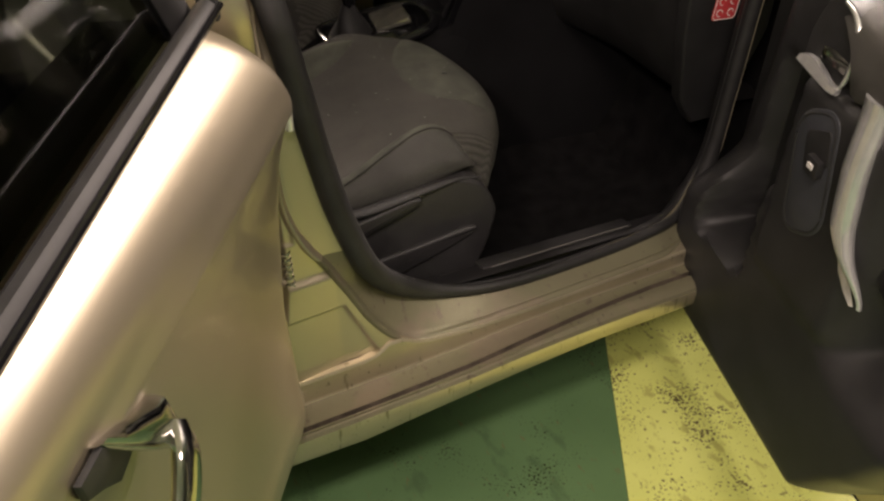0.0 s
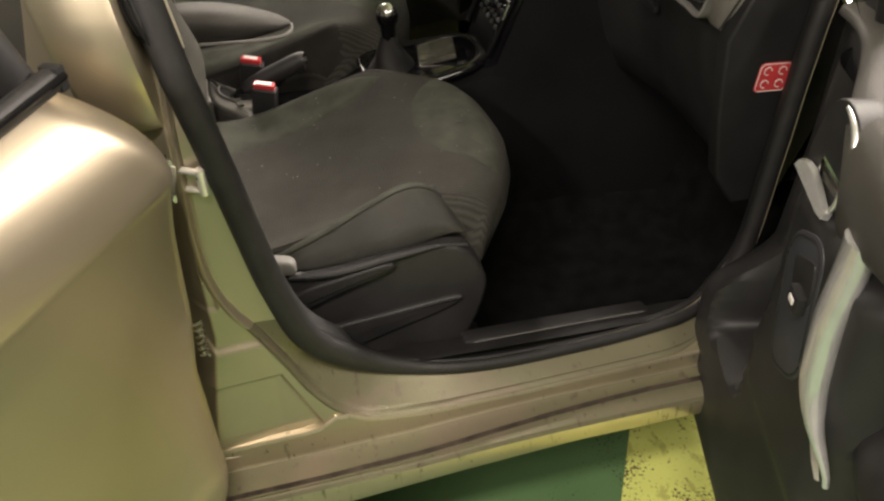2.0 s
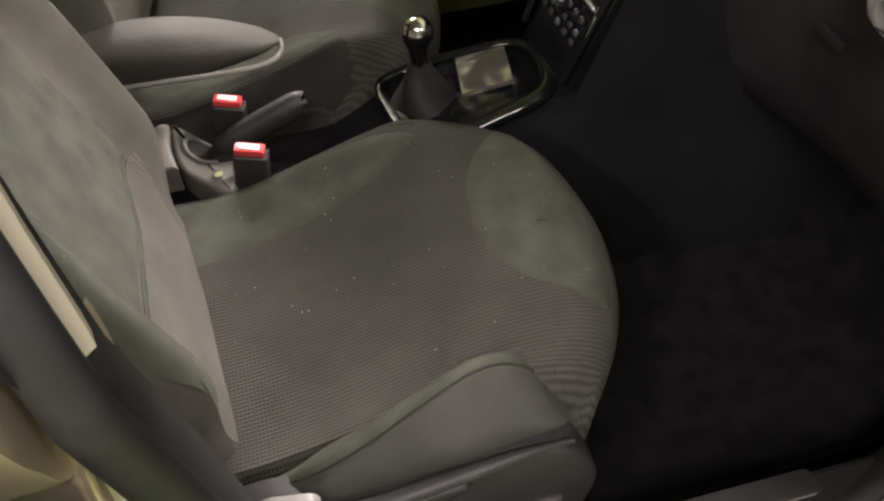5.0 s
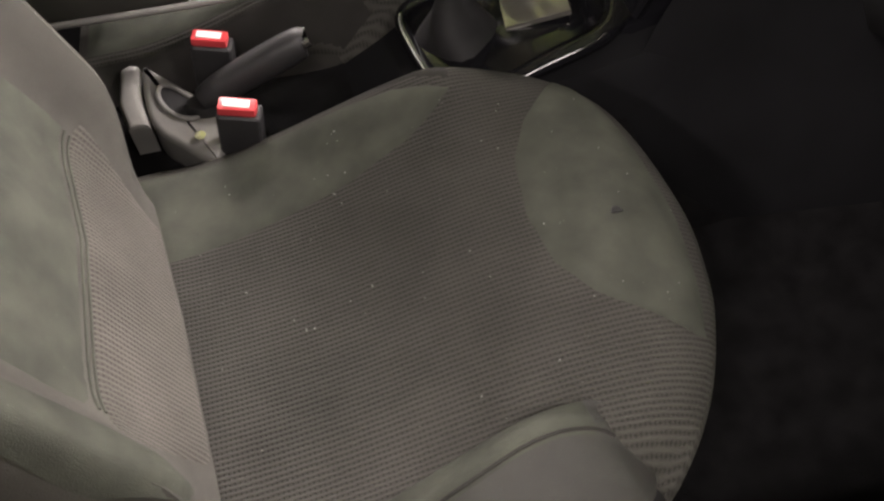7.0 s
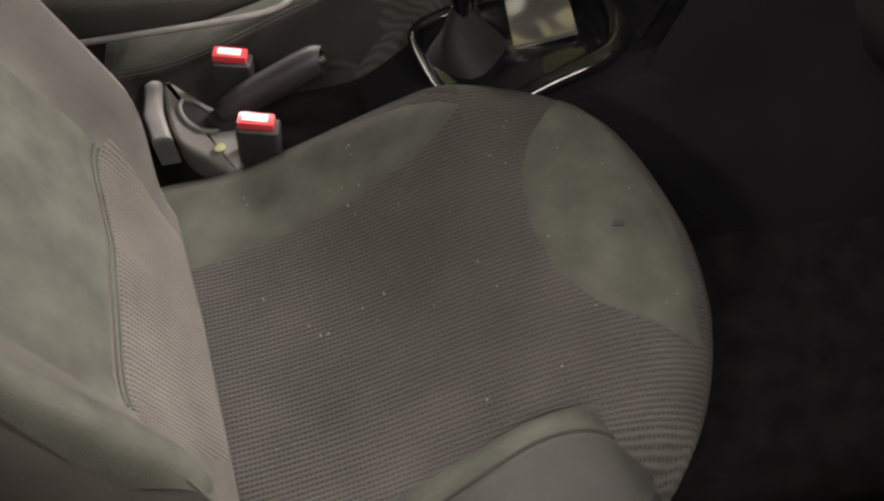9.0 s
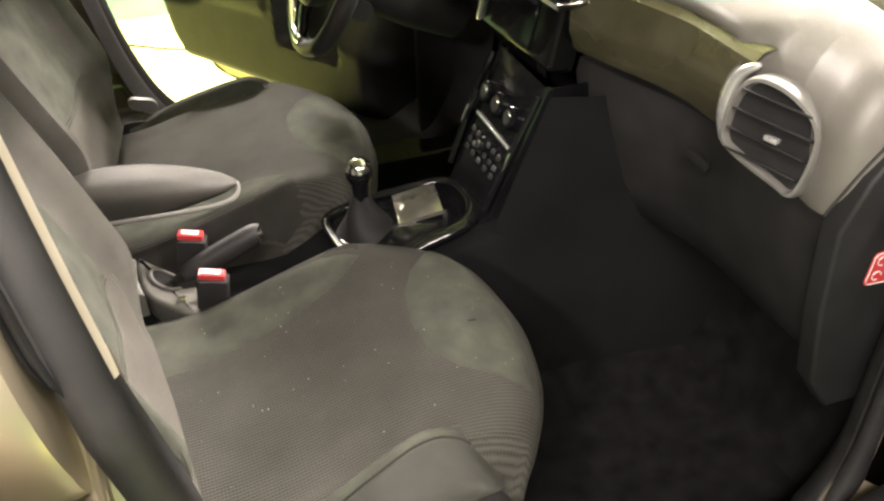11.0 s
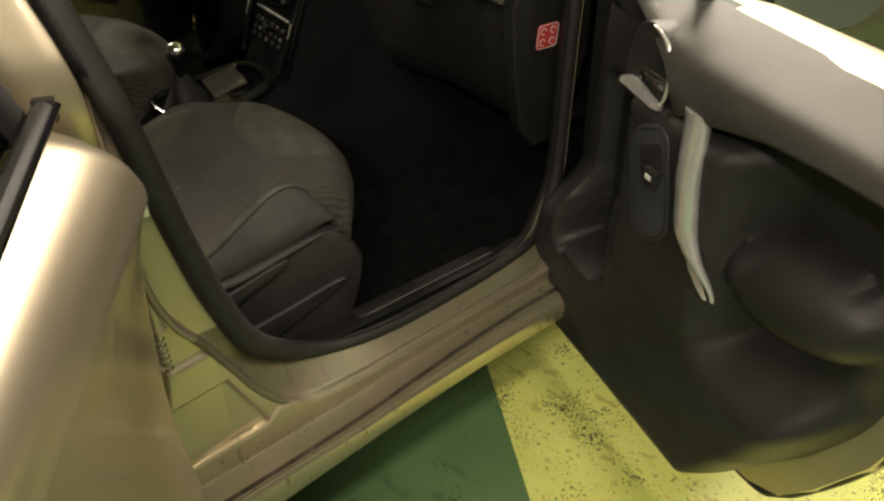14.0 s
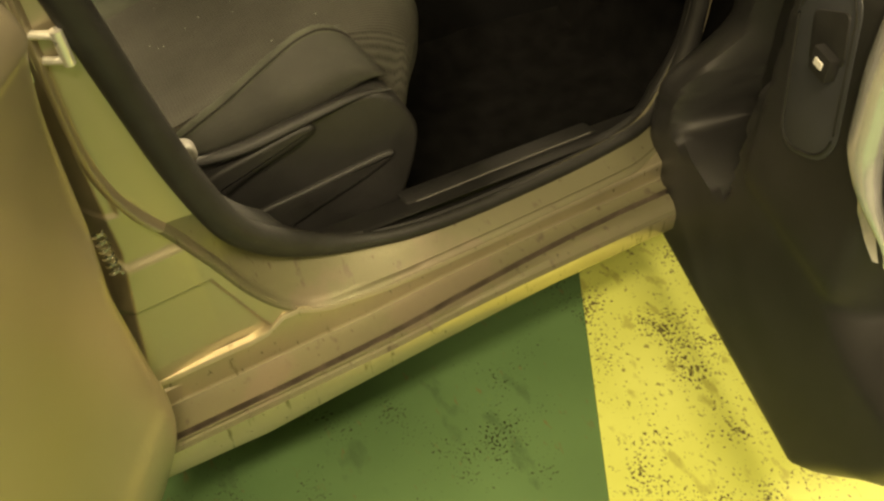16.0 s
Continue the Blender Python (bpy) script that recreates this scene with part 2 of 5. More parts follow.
def part(name, bm, material, parent, label="", smooth=True, subsurf=0, warp=False):
    if warp:
        bmesh.ops.transform(bm, matrix=LEVEL, verts=bm.verts)
    ob = link_mesh(name, bm, material, smooth)
    ob.parent = parent
    base = parent
    while base.parent:
        base = base.parent
    ob.matrix_parent_inverse = Matrix.Identity(4)
    if parent is base:
        ob.location = -Vector(parent["built_at"]) if parent.type == "EMPTY" else (0, 0, 0)
    if subsurf:
        md = ob.modifiers.new("round", "SUBSURF")
        md.levels = md.render_levels = subsurf
    return tagged(ob, label)


def rings(sections, closed=True, cap=True, bm=None):
    """Joins rings of points into one skin."""
    bm = bm or bmesh.new()
    vs = [[bm.verts.new(p) for p in s] for s in sections]
    n = len(vs[0])
    for a, b in zip(vs, vs[1:]):
        for i in range(n if closed else n - 1):
            j = (i + 1) % n
            bm.faces.new((a[i], a[j], b[j], b[i]))
    if closed and cap:
        bm.faces.new(vs[0][::-1])
        bm.faces.new(vs[-1])
    return bm


def grid(nu, nv, f, bm=None):
    return rings([[f(i / nu, j / nv) for j in range(nv + 1)] for i in range(nu + 1)], closed=False, bm=bm)


def thick(bm, d):
    """Gives a sheet a thickness of d."""
    bmesh.ops.recalc_face_normals(bm, faces=bm.faces)
    bmesh.ops.solidify(bm, geom=bm.faces[:], thickness=d)
    return bm


def tube(points, radius, n=12, cap=True, flat=1.0, bm=None):
    pts = [Vector(p) for p in points]
    out = []
    up = Vector((0, 0, 1))
    for i, p in enumerate(pts):
        d = (pts[min(i + 1, len(pts) - 1)] - pts[max(i - 1, 0)]).normalized()
        side = d.cross(up)
        if side.length < 0.05:
            side = d.cross(Vector((1, 0, 0)))
        side.normalize()
        top = side.cross(d).normalized()
        r = radius(i / (len(pts) - 1)) if callable(radius) else radius
        out.append([p + side * (r * math.cos(a)) + top * (r * flat * math.sin(a)) for a in (2 * math.pi * k / n for k in range(n))])
    return rings(out, cap=cap, bm=bm)


def spline(pts, per=8, closed=False):
    """A smooth line through points (Catmull-Rom)."""
    P = [Vector(p) for p in pts]
    n = len(P)
    out = []
    for i in range(n if closed else n - 1):
        a, b, c, d = (P[(i + k) % n] if closed else P[max(0, min(n - 1, i + k))] for k in (-1, 0, 1, 2))
        for k in range(per):
            t = k / per
            out.append(0.5 * ((2 * b) + (c - a) * t + (2 * a - 5 * b + 4 * c - d) * t * t + (3 * b - a - 3 * c + d) * t ** 3))
    if not closed:
        out.append(P[-1])
    return out


def box(size, at=(0, 0, 0), bevel=0.0, seg=2, turn=None, bm=None):
    b = bmesh.new()
    bmesh.ops.create_cube(b, size=1)
    bmesh.ops.scale(b, vec=size, verts=b.verts)
    if bevel:
        bmesh.ops.bevel(b, geom=b.edges[:], offset=bevel, segments=seg, profile=0.7, affect="EDGES")
    m = Matrix.Translation(at) @ (turn if turn else Matrix.Identity(4))
    bmesh.ops.transform(b, matrix=m, verts=b.verts)
    if bm is None:
        return b
    me = bpy.data.meshes.new("tmp")
    b.to_mesh(me)
    b.free()
    bm.from_mesh(me)
    bpy.data.meshes.remove(me)
    return bm


def plate(outline, lift, place, bevel=0.004, seg=2):
    """A flat rounded plate: a 2D outline lifted to a thickness, laid by place(u, v, w)."""
    bm = bmesh.new()
    rows = [(0.0, 0.0)] + [(lift - bevel + bevel * math.sin(a), bevel * (1 - math.cos(a))) for a in (math.pi / 2 * k / seg for k in range(seg + 1))]
    c = sum((Vector((*p[:2], 0)) for p in outline), Vector()) / len(outline)
    n = len(outline)
    secs = []
    for w, inset in rows:
        ring = []
        for i, p in enumerate(outline):
            q = Vector((*p[:2], 0))
            e = (Vector((*outline[(i + 1) % n][:2], 0)) - Vector((*outline[i - 1][:2], 0)))
            nrm = Vector((-e.y, e.x, 0)).normalized() if e.length else Vector()
            if nrm.dot(c - q) < 0:
                nrm = -nrm
            q = q + nrm * inset
            ring.append(place(q.x, q.y, w))
        secs.append(ring)
    return rings(secs)


def rounded(w, h, r, n=5, cx=0.0, cy=0.0):
    out = []
    for sx, sy, a0 in ((1, 1, 0), (-1, 1, 90), (-1, -1, 180), (1, -1, 270)):
        for k in range(n + 1):
            a = radians(a0 + 90 * k / n)
            out.append((cx + sx * (w / 2 - r) + r * math.cos(a), cy + sy * (h / 2 - r) + r * math.sin(a)))
    return out


def lerp(table, x):
    """Straight lines between the rows (x, y) of a table."""
    for (a, b), (c, d) in zip(table, table[1:]):
        if x <= c:
            return b + (d - b) * max(0.0, (x - a)) / (c - a)
    return table[-1][1]


def ease(a, b, x):
    t = max(0.0, min(1.0, (x - a) / (b - a)))
    return t * t * (3 - 2 * t)


# ---- the garage ----
CY = 0.11  # the car's middle line


def wall_box(name, lo, hi, material, label, category):
    bm = box([b - a for a, b in zip(lo, hi)], [(a + b) / 2 for a, b in zip(lo, hi)], 0.01, 1)
    return tagged(link_mesh(name, bm, material, False), label, category, kind="structure")


ground_mesh = bmesh.new()
bmesh.ops.create_grid(ground_mesh, x_segments=8, y_segments=8, size=40)
ground = tagged(link_mesh("ground", ground_mesh, GREEN, False), "green painted concrete garage floor with grit and scuffs", "floor", kind="structure")


def painted_area(corners, label):
    bm = bmesh.new()
    low, high = [bm.verts.new((x, y, 0.0005)) for x, y in corners], [bm.verts.new((x, y, 0.004)) for x, y in corners]
    bm.faces.new(high)
    n = len(corners)
    for i in range(n):
        bm.faces.new((low[i], low[(i + 1) % n], high[(i + 1) % n], high[i]))
    return tagged(link_mesh("painted_marking", bm, YELLOW, False), label, "floor marking", kind="structure")


EDGE = (0.722, -0.568), (0.509, -0.98)
ex, ey = EDGE[1][0] - EDGE[0][0], EDGE[1][1] - EDGE[0][1]
painted_area([(EDGE[0][0] - 1.2 * ex, EDGE[0][1] - 1.2 * ey), (EDGE[0][0] + 2.6 * ex, EDGE[0][1] + 2.6 * ey), (1.6, -1.9), (2.3, 0.0)],
             "yellow painted floor marking with dark grit beside the car sill")
painted_area([(-2.6, 1.25), (2.5, 0.9), (2.4, 2.9), (-2.6, 3.1)], "bright yellow painted floor area on the driver side")
floor_joint = tagged(link_mesh("floor_cable", tube(spline([(-1.2, 3.1, 0.008), (-0.384, 2.775, 0.008), (-0.1, 2.68, 0.008), (0.129, 2.536, 0.008), (0.7, 2.3, 0.008), (1.4, 2.2, 0.008)], 8), 0.005, 8), RUBBER), "thin dark cable lying on the yellow floor", "cable")
scrap = tagged(link_mesh("leaf_scrap", plate([(-0.15, 2.25), (-0.1, 2.235), (-0.06, 2.26), (-0.085, 2.285), (-0.13, 2.28)], 0.006, lambda u, v, w: (u, v, 0.004 + w), 0.002), RUBBER), "small dark scrap lying on the yellow floor", "litter")
wall_box("wall_north", (-14, 14, 0), (14, 14.2, 2.9), WALLPAINT, "plain painted garage wall far behind the car", "wall")
wall_box("wall_south", (-14, -6.2, 0), (14, -6, 2.9), WALLPAINT, "plain painted garage wall", "wall")
wall_box("wall_east", (13.8, -6, 0), (14, 14, 2.9), WALLPAINT, "plain painted garage wall ahead of the car", "wall")
wall_box("wall_west", (-14, -6, 0), (-13.8, 14, 2.9), WALLPAINT, "plain painted garage wall", "wall")
wall_box("wall_side", (0.12, 3.6, 0), (0.32, 14, 2.9), WHITEWALL, "white painted partition wall beyond the driver door", "wall")
wall_box("ceiling", (-14, -6.2, 2.9), (14, 14.2, 3.05), WHITEWALL, "pale garage ceiling", "ceiling")
# Unseen housings added above the area lights.
for lx, ly, lz, sx, sy, *_ in LAMPS:
    lamp_body = thing("ceiling_lamp", "white ceiling lamp out of view under the garage ceiling, placed to light the car", "lamp", "ceiling lamps", at=(lx, ly, 2.9))
    part("housing", box((sx + 0.06, sy + 0.06, 0.115), (lx, ly, 2.9 - 0.0575), 0.01), WHITEWALL, lamp_body)

# ---- the car's body ----
LOOP = [(-0.09, 1.4), (-0.055, 1.285), (-0.022, 1.13), (0.005, 1.0), (0.028, 0.88), (0.048, 0.77), (0.07, 0.67), (0.106, 0.572), (0.168, 0.5),
        (0.26, 0.452), (0.39, 0.43), (0.6, 0.437), (0.71, 0.453), (0.78, 0.46), (0.826, 0.498), (0.856, 0.565), (0.872, 0.72), (0.88, 0.84), (0.89, 0.94), (0.902, 1.02), (0.902, 1.09),
        (0.85, 1.17), (0.74, 1.25), (0.58, 1.32), (0.35, 1.375), (0.1, 1.4)]
LOOP3 = spline([(x, z, 0) for x, z in LOOP], 6, closed=True)


def side_y(z, x=1.0):
    return -0.715 + 0.33 * max(0.0, z - 1.0) - (0.05 * ease(0.45, 0.62, z) + 0.045 * ease(0.75, 1.15, z)) * ease(0.45, 0.2, x) + 0.042 * ease(0.7, 0.84, x) * ease(1.08, 0.5, z)


SIDE = [(0.27, 0.79), (0.5, 0.82), (0.8, 0.82), (0.95, 0.79), (1.2, 0.67), (1.4, 0.57)]  # half width of the body by height


def cover_y(z):
    return -0.715 + 0.33 * max(0.0, z - 1.0) - 0.06 * ease(0.92, 1.08, z)


def flip(p, left):
    p = LEVEL @ Vector(p)
    return Vector((p.x - 0.08, 2 * CY - p.y, p.z)) if left else p


def loop_frames():
    n = len(LOOP3)
    out = []
    for i, p in enumerate(LOOP3):
        d = LOOP3[(i + 1) % n] - LOOP3[i - 1]
        out.append((p, Vector((d.y, -d.x, 0)).normalized()))  # out of the opening
    c = sum(LOOP3, Vector()) / n
    if out[0][1].dot(out[0][0] - c) < 0:
        out = [(p, -o) for p, o in out]
    return out


FRAMES = loop_frames()
PILLAR = [(0.004, 0.012), (0.008, 0.006), (0.012, 0.0), (0.02, -0.014), (0.03, -0.028), (0.036, -0.034), (0.042, -0.052), (0.048, -0.058), (0.06, -0.082), (0.066, -0.09), (0.072, -0.108), (0.078, -0.112), (0.08, -0.11)]


def jamb_ring(p, o, left):
    ring = []
    for off, dy in PILLAR:
        if p.x > 0.4 and p.y < 1.02:
            off, dy = off * 0.12, dy * 0.12
        q = p + o * off
        ring.append(flip((q.x, side_y(q.y, q.x) + dy, q.y), left))
    return ring


def other(p, left):
    """A place on this side of the car, or its twin on the other side."""
    return Vector((p[0] - 0.08, 2 * CY - p[1], p[2])) if left else Vector(p)


# lower corner of the opening: the seal's line and the pressed edge that runs round it, as (x, z)
EDGE_LINE = [(0.004, 1.008), (-0.004, 1.0), (-0.008, 0.982), (-0.01, 0.95), (-0.012, 0.87), (-0.014, 0.8), (-0.013, 0.735), (-0.004, 0.685), (0.014, 0.64), (0.04, 0.6), (0.07, 0.542), (0.1, 0.478), (0.138, 0.427), (0.185, 0.401), (0.28, 0.393), (0.4, 0.398), (0.56, 0.408), (0.69, 0.417), (0.82, 0.43), (0.9, 0.5)]
SEAL_LINE = [(0.006, 1.008), (0.0085, 1.0), (0.012, 0.982), (0.017, 0.95), (0.034, 0.87), (0.044, 0.8), (0.053, 0.735), (0.064, 0.685), (0.076, 0.64), (0.091, 0.597), (0.112, 0.552), (0.14, 0.513), (0.178, 0.478), (0.23, 0.448), (0.3, 0.428), (0.4, 0.42), (0.56, 0.427), (0.69, 0.441), (0.79, 0.449), (0.85, 0.515)]
EDGE_S, SEAL_S = (spline([(x, z, 0) for x, z in t], 6) for t in (EDGE_LINE, SEAL_LINE))


def step_z(x):
    return lerp([(-0.95, 0.284), (0.25, 0.356), (0.36, 0.369), (0.46, 0.377), (0.6, 0.384), (0.95, 0.397)], x)


def panel_y(x, z):
    fold = min(-0.02, -0.057 + 0.17 * (z - 0.383))
    y = -0.706 - 0.1 * max(0.0, 0.05 - x) + 1.0 * max(0.0, fold - x)
    ridge = 0.577 if x > -0.021 else 0.577 - 1.3 * (x + 0.021)
    y += 0.006 * ease(ridge - 0.005, ridge + 0.008, z) * ease(0.07, 0.05, x) * ease(0.1, 0.02, z - ridge)
    return y + pillar_lean(z)


def pillar_lean(z):
    return 0.11 * max(0.0, z - 0.41) + 0.3 * max(0.0, z - 0.92)


def pillar_in(x):
    return 0.055 * ease(0.68, 0.86, x)


body = thing("car_body", "champagne gold hatchback car body with both doors of this side open", "car", at=(0.0, CY, 0.0))
for left in (False, True):
    part("door_jamb", rings([jamb_ring(p, o, left) for p, o in FRAMES[85:] + FRAMES[:2]], closed=False), PAINT, body, "champagne painted door opening")
    secs = []
    for e, c in zip(EDGE_S, SEAL_S):
        y0, flat = -0.7156 + 0.14 * c.y + pillar_in(c.x), ease(0.5, 0.62, e.y)
        lip = (e - c).normalized().lerp(Vector((0, -1, 0)), ease(0.2, 0.35, e.x)).normalized()
        y0 += (-0.686 + pillar_lean(c.y) - y0) * flat
        tuck = 0.01 * ease(0.5, 0.6, c.y) - 0.004
        row = [other((c.x - tuck * lip.x, y0 + 0.012, c.y - tuck * lip.y), left)]
        for t in (0.0, 0.12, 0.25, 0.4, 0.55, 0.7, 0.82, 0.9):
            g = t ** 0.9 * (1 - flat) + ease(-0.1, 0.07, t) * flat
            row.append(other((c.x + (e.x - c.x) * t, y0 + (-0.7005 + pillar_lean(c.y + (e.y - c.y) * t) + pillar_in(e.x) - 0.1 * max(0.0, 0.05 - (c.x + (e.x - c.x) * t)) * flat - y0) * g, c.y + (e.y - c.y) * t), left))
        for d, y in ((-0.004, -0.7), (-0.0015, -0.7065), (0.0015, -0.709), (0.005, -0.7085), (0.008, -0.706), (0.011, -0.702)):
            row.append(other((e.x + lip.x * d, y + pillar_lean(e.y) + pillar_in(e.x) - 0.0055 * flat, e.y + lip.y * d), left))
        secs.append(row)
    turn_at = next(k for k, e in enumerate(EDGE_S) if e.y < 0.615)
    part("pillar_flange", rings(secs[:turn_at + 1], closed=False), PAINT, body, "champagne painted flange beside the door seal")
    part("sill_flange", rings(secs[turn_at:], closed=False), DIRTY, body, "dusty champagne flange round the lower door opening")
    # upright face of the sill, tread, groove and lower lip
    secs = []
    for k in range(61):
        x = -0.5 + 1.45 * k / 60
        z = step_z(x)
        top = lerp([(0.1, z + 0.05), (0.138, 0.427), (0.185, 0.401), (0.28, 0.393), (0.4, 0.398), (0.56, 0.408), (0.69, 0.417), (0.82, 0.43), (0.95, 0.45)], x) - 0.004
        g = lerp([(0.1, -0.016), (0.33, -0.01), (0.53, 0.002), (0.64, 0.006)], x)
        low = lerp([(-0.95, 0.26), (0.06, 0.275), (0.15, 0.288), (0.32, 0.31), (0.51, 0.33), (0.9, 0.345)], x)
        prof = [(-0.69, top + 0.003), (-0.709, top + 0.002), (-0.7125, top - 0.002), (-0.7127, top - 0.0035), (-0.7139, z + 0.0055), (-0.714, z + 0.0045), (-0.7165, z + 0.001), (-0.722, z - 0.001), (-0.738 + g, z - 0.002), (-0.7405 + g, z + 0.0015), (-0.745 + g, z + 0.0015), (-0.747 + g, z - 0.007), (-0.751 + g, z - 0.008), (-0.753 + g, z - 0.001), (-0.7665 + 0.3 * g, z - 0.001), (-0.7715, z - 0.005), (-0.775, z - 0.006), (-0.779, z - 0.012), (-0.7805, z - 0.02), (-0.7795, low + 0.008), (-0.775, low), (-0.76, low - 0.004), (-0.7, low - 0.02), (-0.66, 0.2)]
        secs.append([other((x, y if x > 0.1 else min(y, -0.7), zz), left) for y, zz in prof])
    part("sill_face", rings([r[:7] for r in secs], closed=False), STAINED, body, "upright champagne sill face with drip stains")
    part("sill_tread", rings([r[6:11] for r in secs], closed=False), DIRTY, body, "dusty flat sill tread")
    # Groove is split off and coloured darker than the tread for contrast.
    part("sill_groove", rings([r[10:14] for r in secs], closed=False), GROOVE_DARK, body, "groove in the sill, coloured darker than the tread")
    part("sill_bead", rings([r[13:18] for r in secs], closed=False), DIRTY, body, "worn bead outside the groove")
    part("sill_lip", rings([r[17:] for r in secs], closed=False), STAINED, body, "champagne lower sill lip")
    seal = [flip((p.x + o.x * -0.004, side_y(p.y, p.x) - 0.006, p.y + o.y * -0.004), left) for p, o in FRAMES]
    lining = []
    for p, o in FRAMES + FRAMES[:1]:
        f = max(ease(0.7, 0.84, p.x), ease(0.52, 0.46, p.y))
        lining.append([flip((p.x + o.x * (d + (e - d) * f), side_y(p.y, p.x) + dy, p.y + o.y * (d + (e - d) * f)), left) for d, e, dy in ((0.006, 0.006, 0.008), (-0.008, -0.004, 0.016), (-0.014, 0.0, 0.03), (-0.012, 0.03, 0.06), (0.01, 0.07, 0.09))])
    part("opening_lining", rings(lining, closed=False), RUBBER, body, "black plastic lining inside the door opening")
    secs = []
    for (p, o), c in zip(FRAMES + FRAMES[:1], seal + seal[:1]):
        out = Vector((o.x, 0, o.y))
        y = Vector((0, 1, 0))
        r = 1.0 - 0.45 * ease(0.14, 0.3, p.x) * ease(0.56, 0.47, p.y) - 0.3 * ease(0.7, 0.8, p.x) * ease(0.5, 0.6, p.y)
        secs.append([c + out * (0.02 * r * math.cos(a)) + y * (0.018 * r * math.sin(a)) for a in (2 * math.pi * k / 12 for k in range(12))])
    part("door_seal", rings(secs, cap=False), RUBBER, body, "thick black rubber door seal")
    # lower pillar panel with a ridge and a pressed field
    def lower_panel(u, v, left=left):
        z = 0.34 + 0.73 * v
        right = lerp([(0.34, 0.26), (0.39, 0.24), (0.399, 0.185), (0.427, 0.138), (0.478, 0.1), (0.542, 0.07), (0.6, 0.04), (0.64, 0.014), (0.685, -0.004), (0.735, -0.013), (0.8, -0.014), (0.95, -0.008), (0.99, 0.0), (1.04, -0.01), (1.1, -0.025)], z)
        x = -0.3 + (0.3 + right) * u
        y = panel_y(x, z)
        field_d = min((x + 0.095) / 0.01, (0.114 - x) / 0.008, (z - 0.371) / 0.005, (0.516 - z) / 0.007, (0.062 + 0.45 * (0.516 - z) - x) / 0.008)
        y += 0.0075 * ease(0.0, 1.0, field_d)
        y += 0.004 * ease(0.647, 0.653, z + 0.2 * x) * ease(-0.004, -0.012, x) * ease(0.74, 0.7, z)
        y -= 0.004 * math.exp(-(((x - 0.155) / 0.008) ** 2 + ((z - 0.384) / 0.006) ** 2))
        return other((x, y, z), left)
    part("pillar_panel", grid(150, 290, lower_panel), PAINT, body, "pressed champagne metal panel")
    # the pillar above the belt, from the door gap round to the seal
    secs = []
    for k in range(29):
        z = 0.92 + 0.505 * k / 28
        xl = lerp([(0.92, -0.09), (1.058, -0.117), (1.115, -0.133), (1.184, -0.153), (1.231, -0.168), (1.45, -0.225)], z)
        xr = lerp([(0.92, -0.016), (1.0, -0.02), (1.05, -0.026), (1.1, -0.035), (1.15, -0.046), (1.255, -0.066), (1.32, -0.084), (1.45, -0.12)], z)
        full = math.sqrt(max(0.0, 1 - max(0.0, (0.96 - z) / 0.041) ** 2))
        w = [(-0.005, 0.03), (0.0, -0.03), (0.01, -0.062), (0.04, -0.077), (0.12, -0.083), (0.5, -0.088), (0.85, -0.087), (0.95, -0.083), (0.985, -0.072), (1.0, -0.05), (1.0, 0.03)]
        secs.append([flip((xl + (xr - xl) * a, cover_y(z) + b * (0.35 + 0.65 * full) + 0.004, z), left) for a, b in w])
    part("pillar_cover", rings(secs, closed=False), PAINT, body, "rounded champagne painted pillar above the belt line")
    secs = []
    for k in range(24):
        z = 1.0 + 0.425 * k / 23
        xr = lerp([(0.92, -0.016), (1.0, -0.02), (1.05, -0.026), (1.1, -0.035), (1.15, -0.046), (1.255, -0.066), (1.32, -0.084), (1.45, -0.12)], z) - 0.004
        xs = lerp([(0.88, 0.033), (1.0, 0.005), (1.13, -0.022), (1.285, -0.055), (1.4, -0.09), (1.45, -0.11)], z) - 0.004
        f = ease(0.99, 1.06, z)
        xr = xs + (xr - xs) * ease(1.0, 1.09, z)
        secs.append([flip((xr + (xs - xr) * a, cover_y(z) * (1 - a) + side_y(z, 0.0) * a + b * f, z), left) for a, b in ((0.0, -0.05), (0.3, -0.05), (0.36, -0.042), (0.7, -0.04), (0.78, -0.028), (1.0, -0.02))])
    part("pillar_strip", rings(secs, closed=False), RUBBER, body, "black ribbed strip between pillar and door seal")
    # striker
    if not left:
        part("striker_plate", box((0.02, 0.006, 0.085), (-0.026, -0.652, 0.847), 0.003, turn=pose(0, 0, 0, 0, 8, -30)), RUBBER, body, "dark latch plate")
        part("striker_base", box((0.017, 0.008, 0.05), (-0.026, -0.656, 0.853), 0.003, turn=pose(0, 0, 0, 0, 8, -30)), STEEL, body, "bright steel latch base")
        for dz in (0.014, -0.014):
            part("striker_arm", tube(spline([(-0.03, -0.65, 0.856 + dz), (-0.012, -0.66, 0.855 + dz), (0.01, -0.669, 0.853 + dz)], 4), 0.005, 10, flat=0.9), STEEL, body, "bright steel latch arm")
        part("striker_bar", tube([(0.0105, -0.669, 0.872), (0.0105, -0.669, 0.835)], 0.0062, 12), STEEL, body, "bright steel latch bar")
        for bz in (0.828, 0.878):
            part("striker_bolt", tube([(-0.027, -0.654, bz), (-0.025, -0.662, bz)], 0.006, 8), SATIN, body, "small bolt head")
        spring = [(-0.03 + 0.006 * math.cos(a), -0.824 + 0.006 * math.sin(a), 0.62 + 0.0016 * a) for a in (0.5 * k for k in range(76))]
        part("check_spring", tube(spring, 0.0016, 6), CHROME, body, "small steel hinge spring", warp=True)

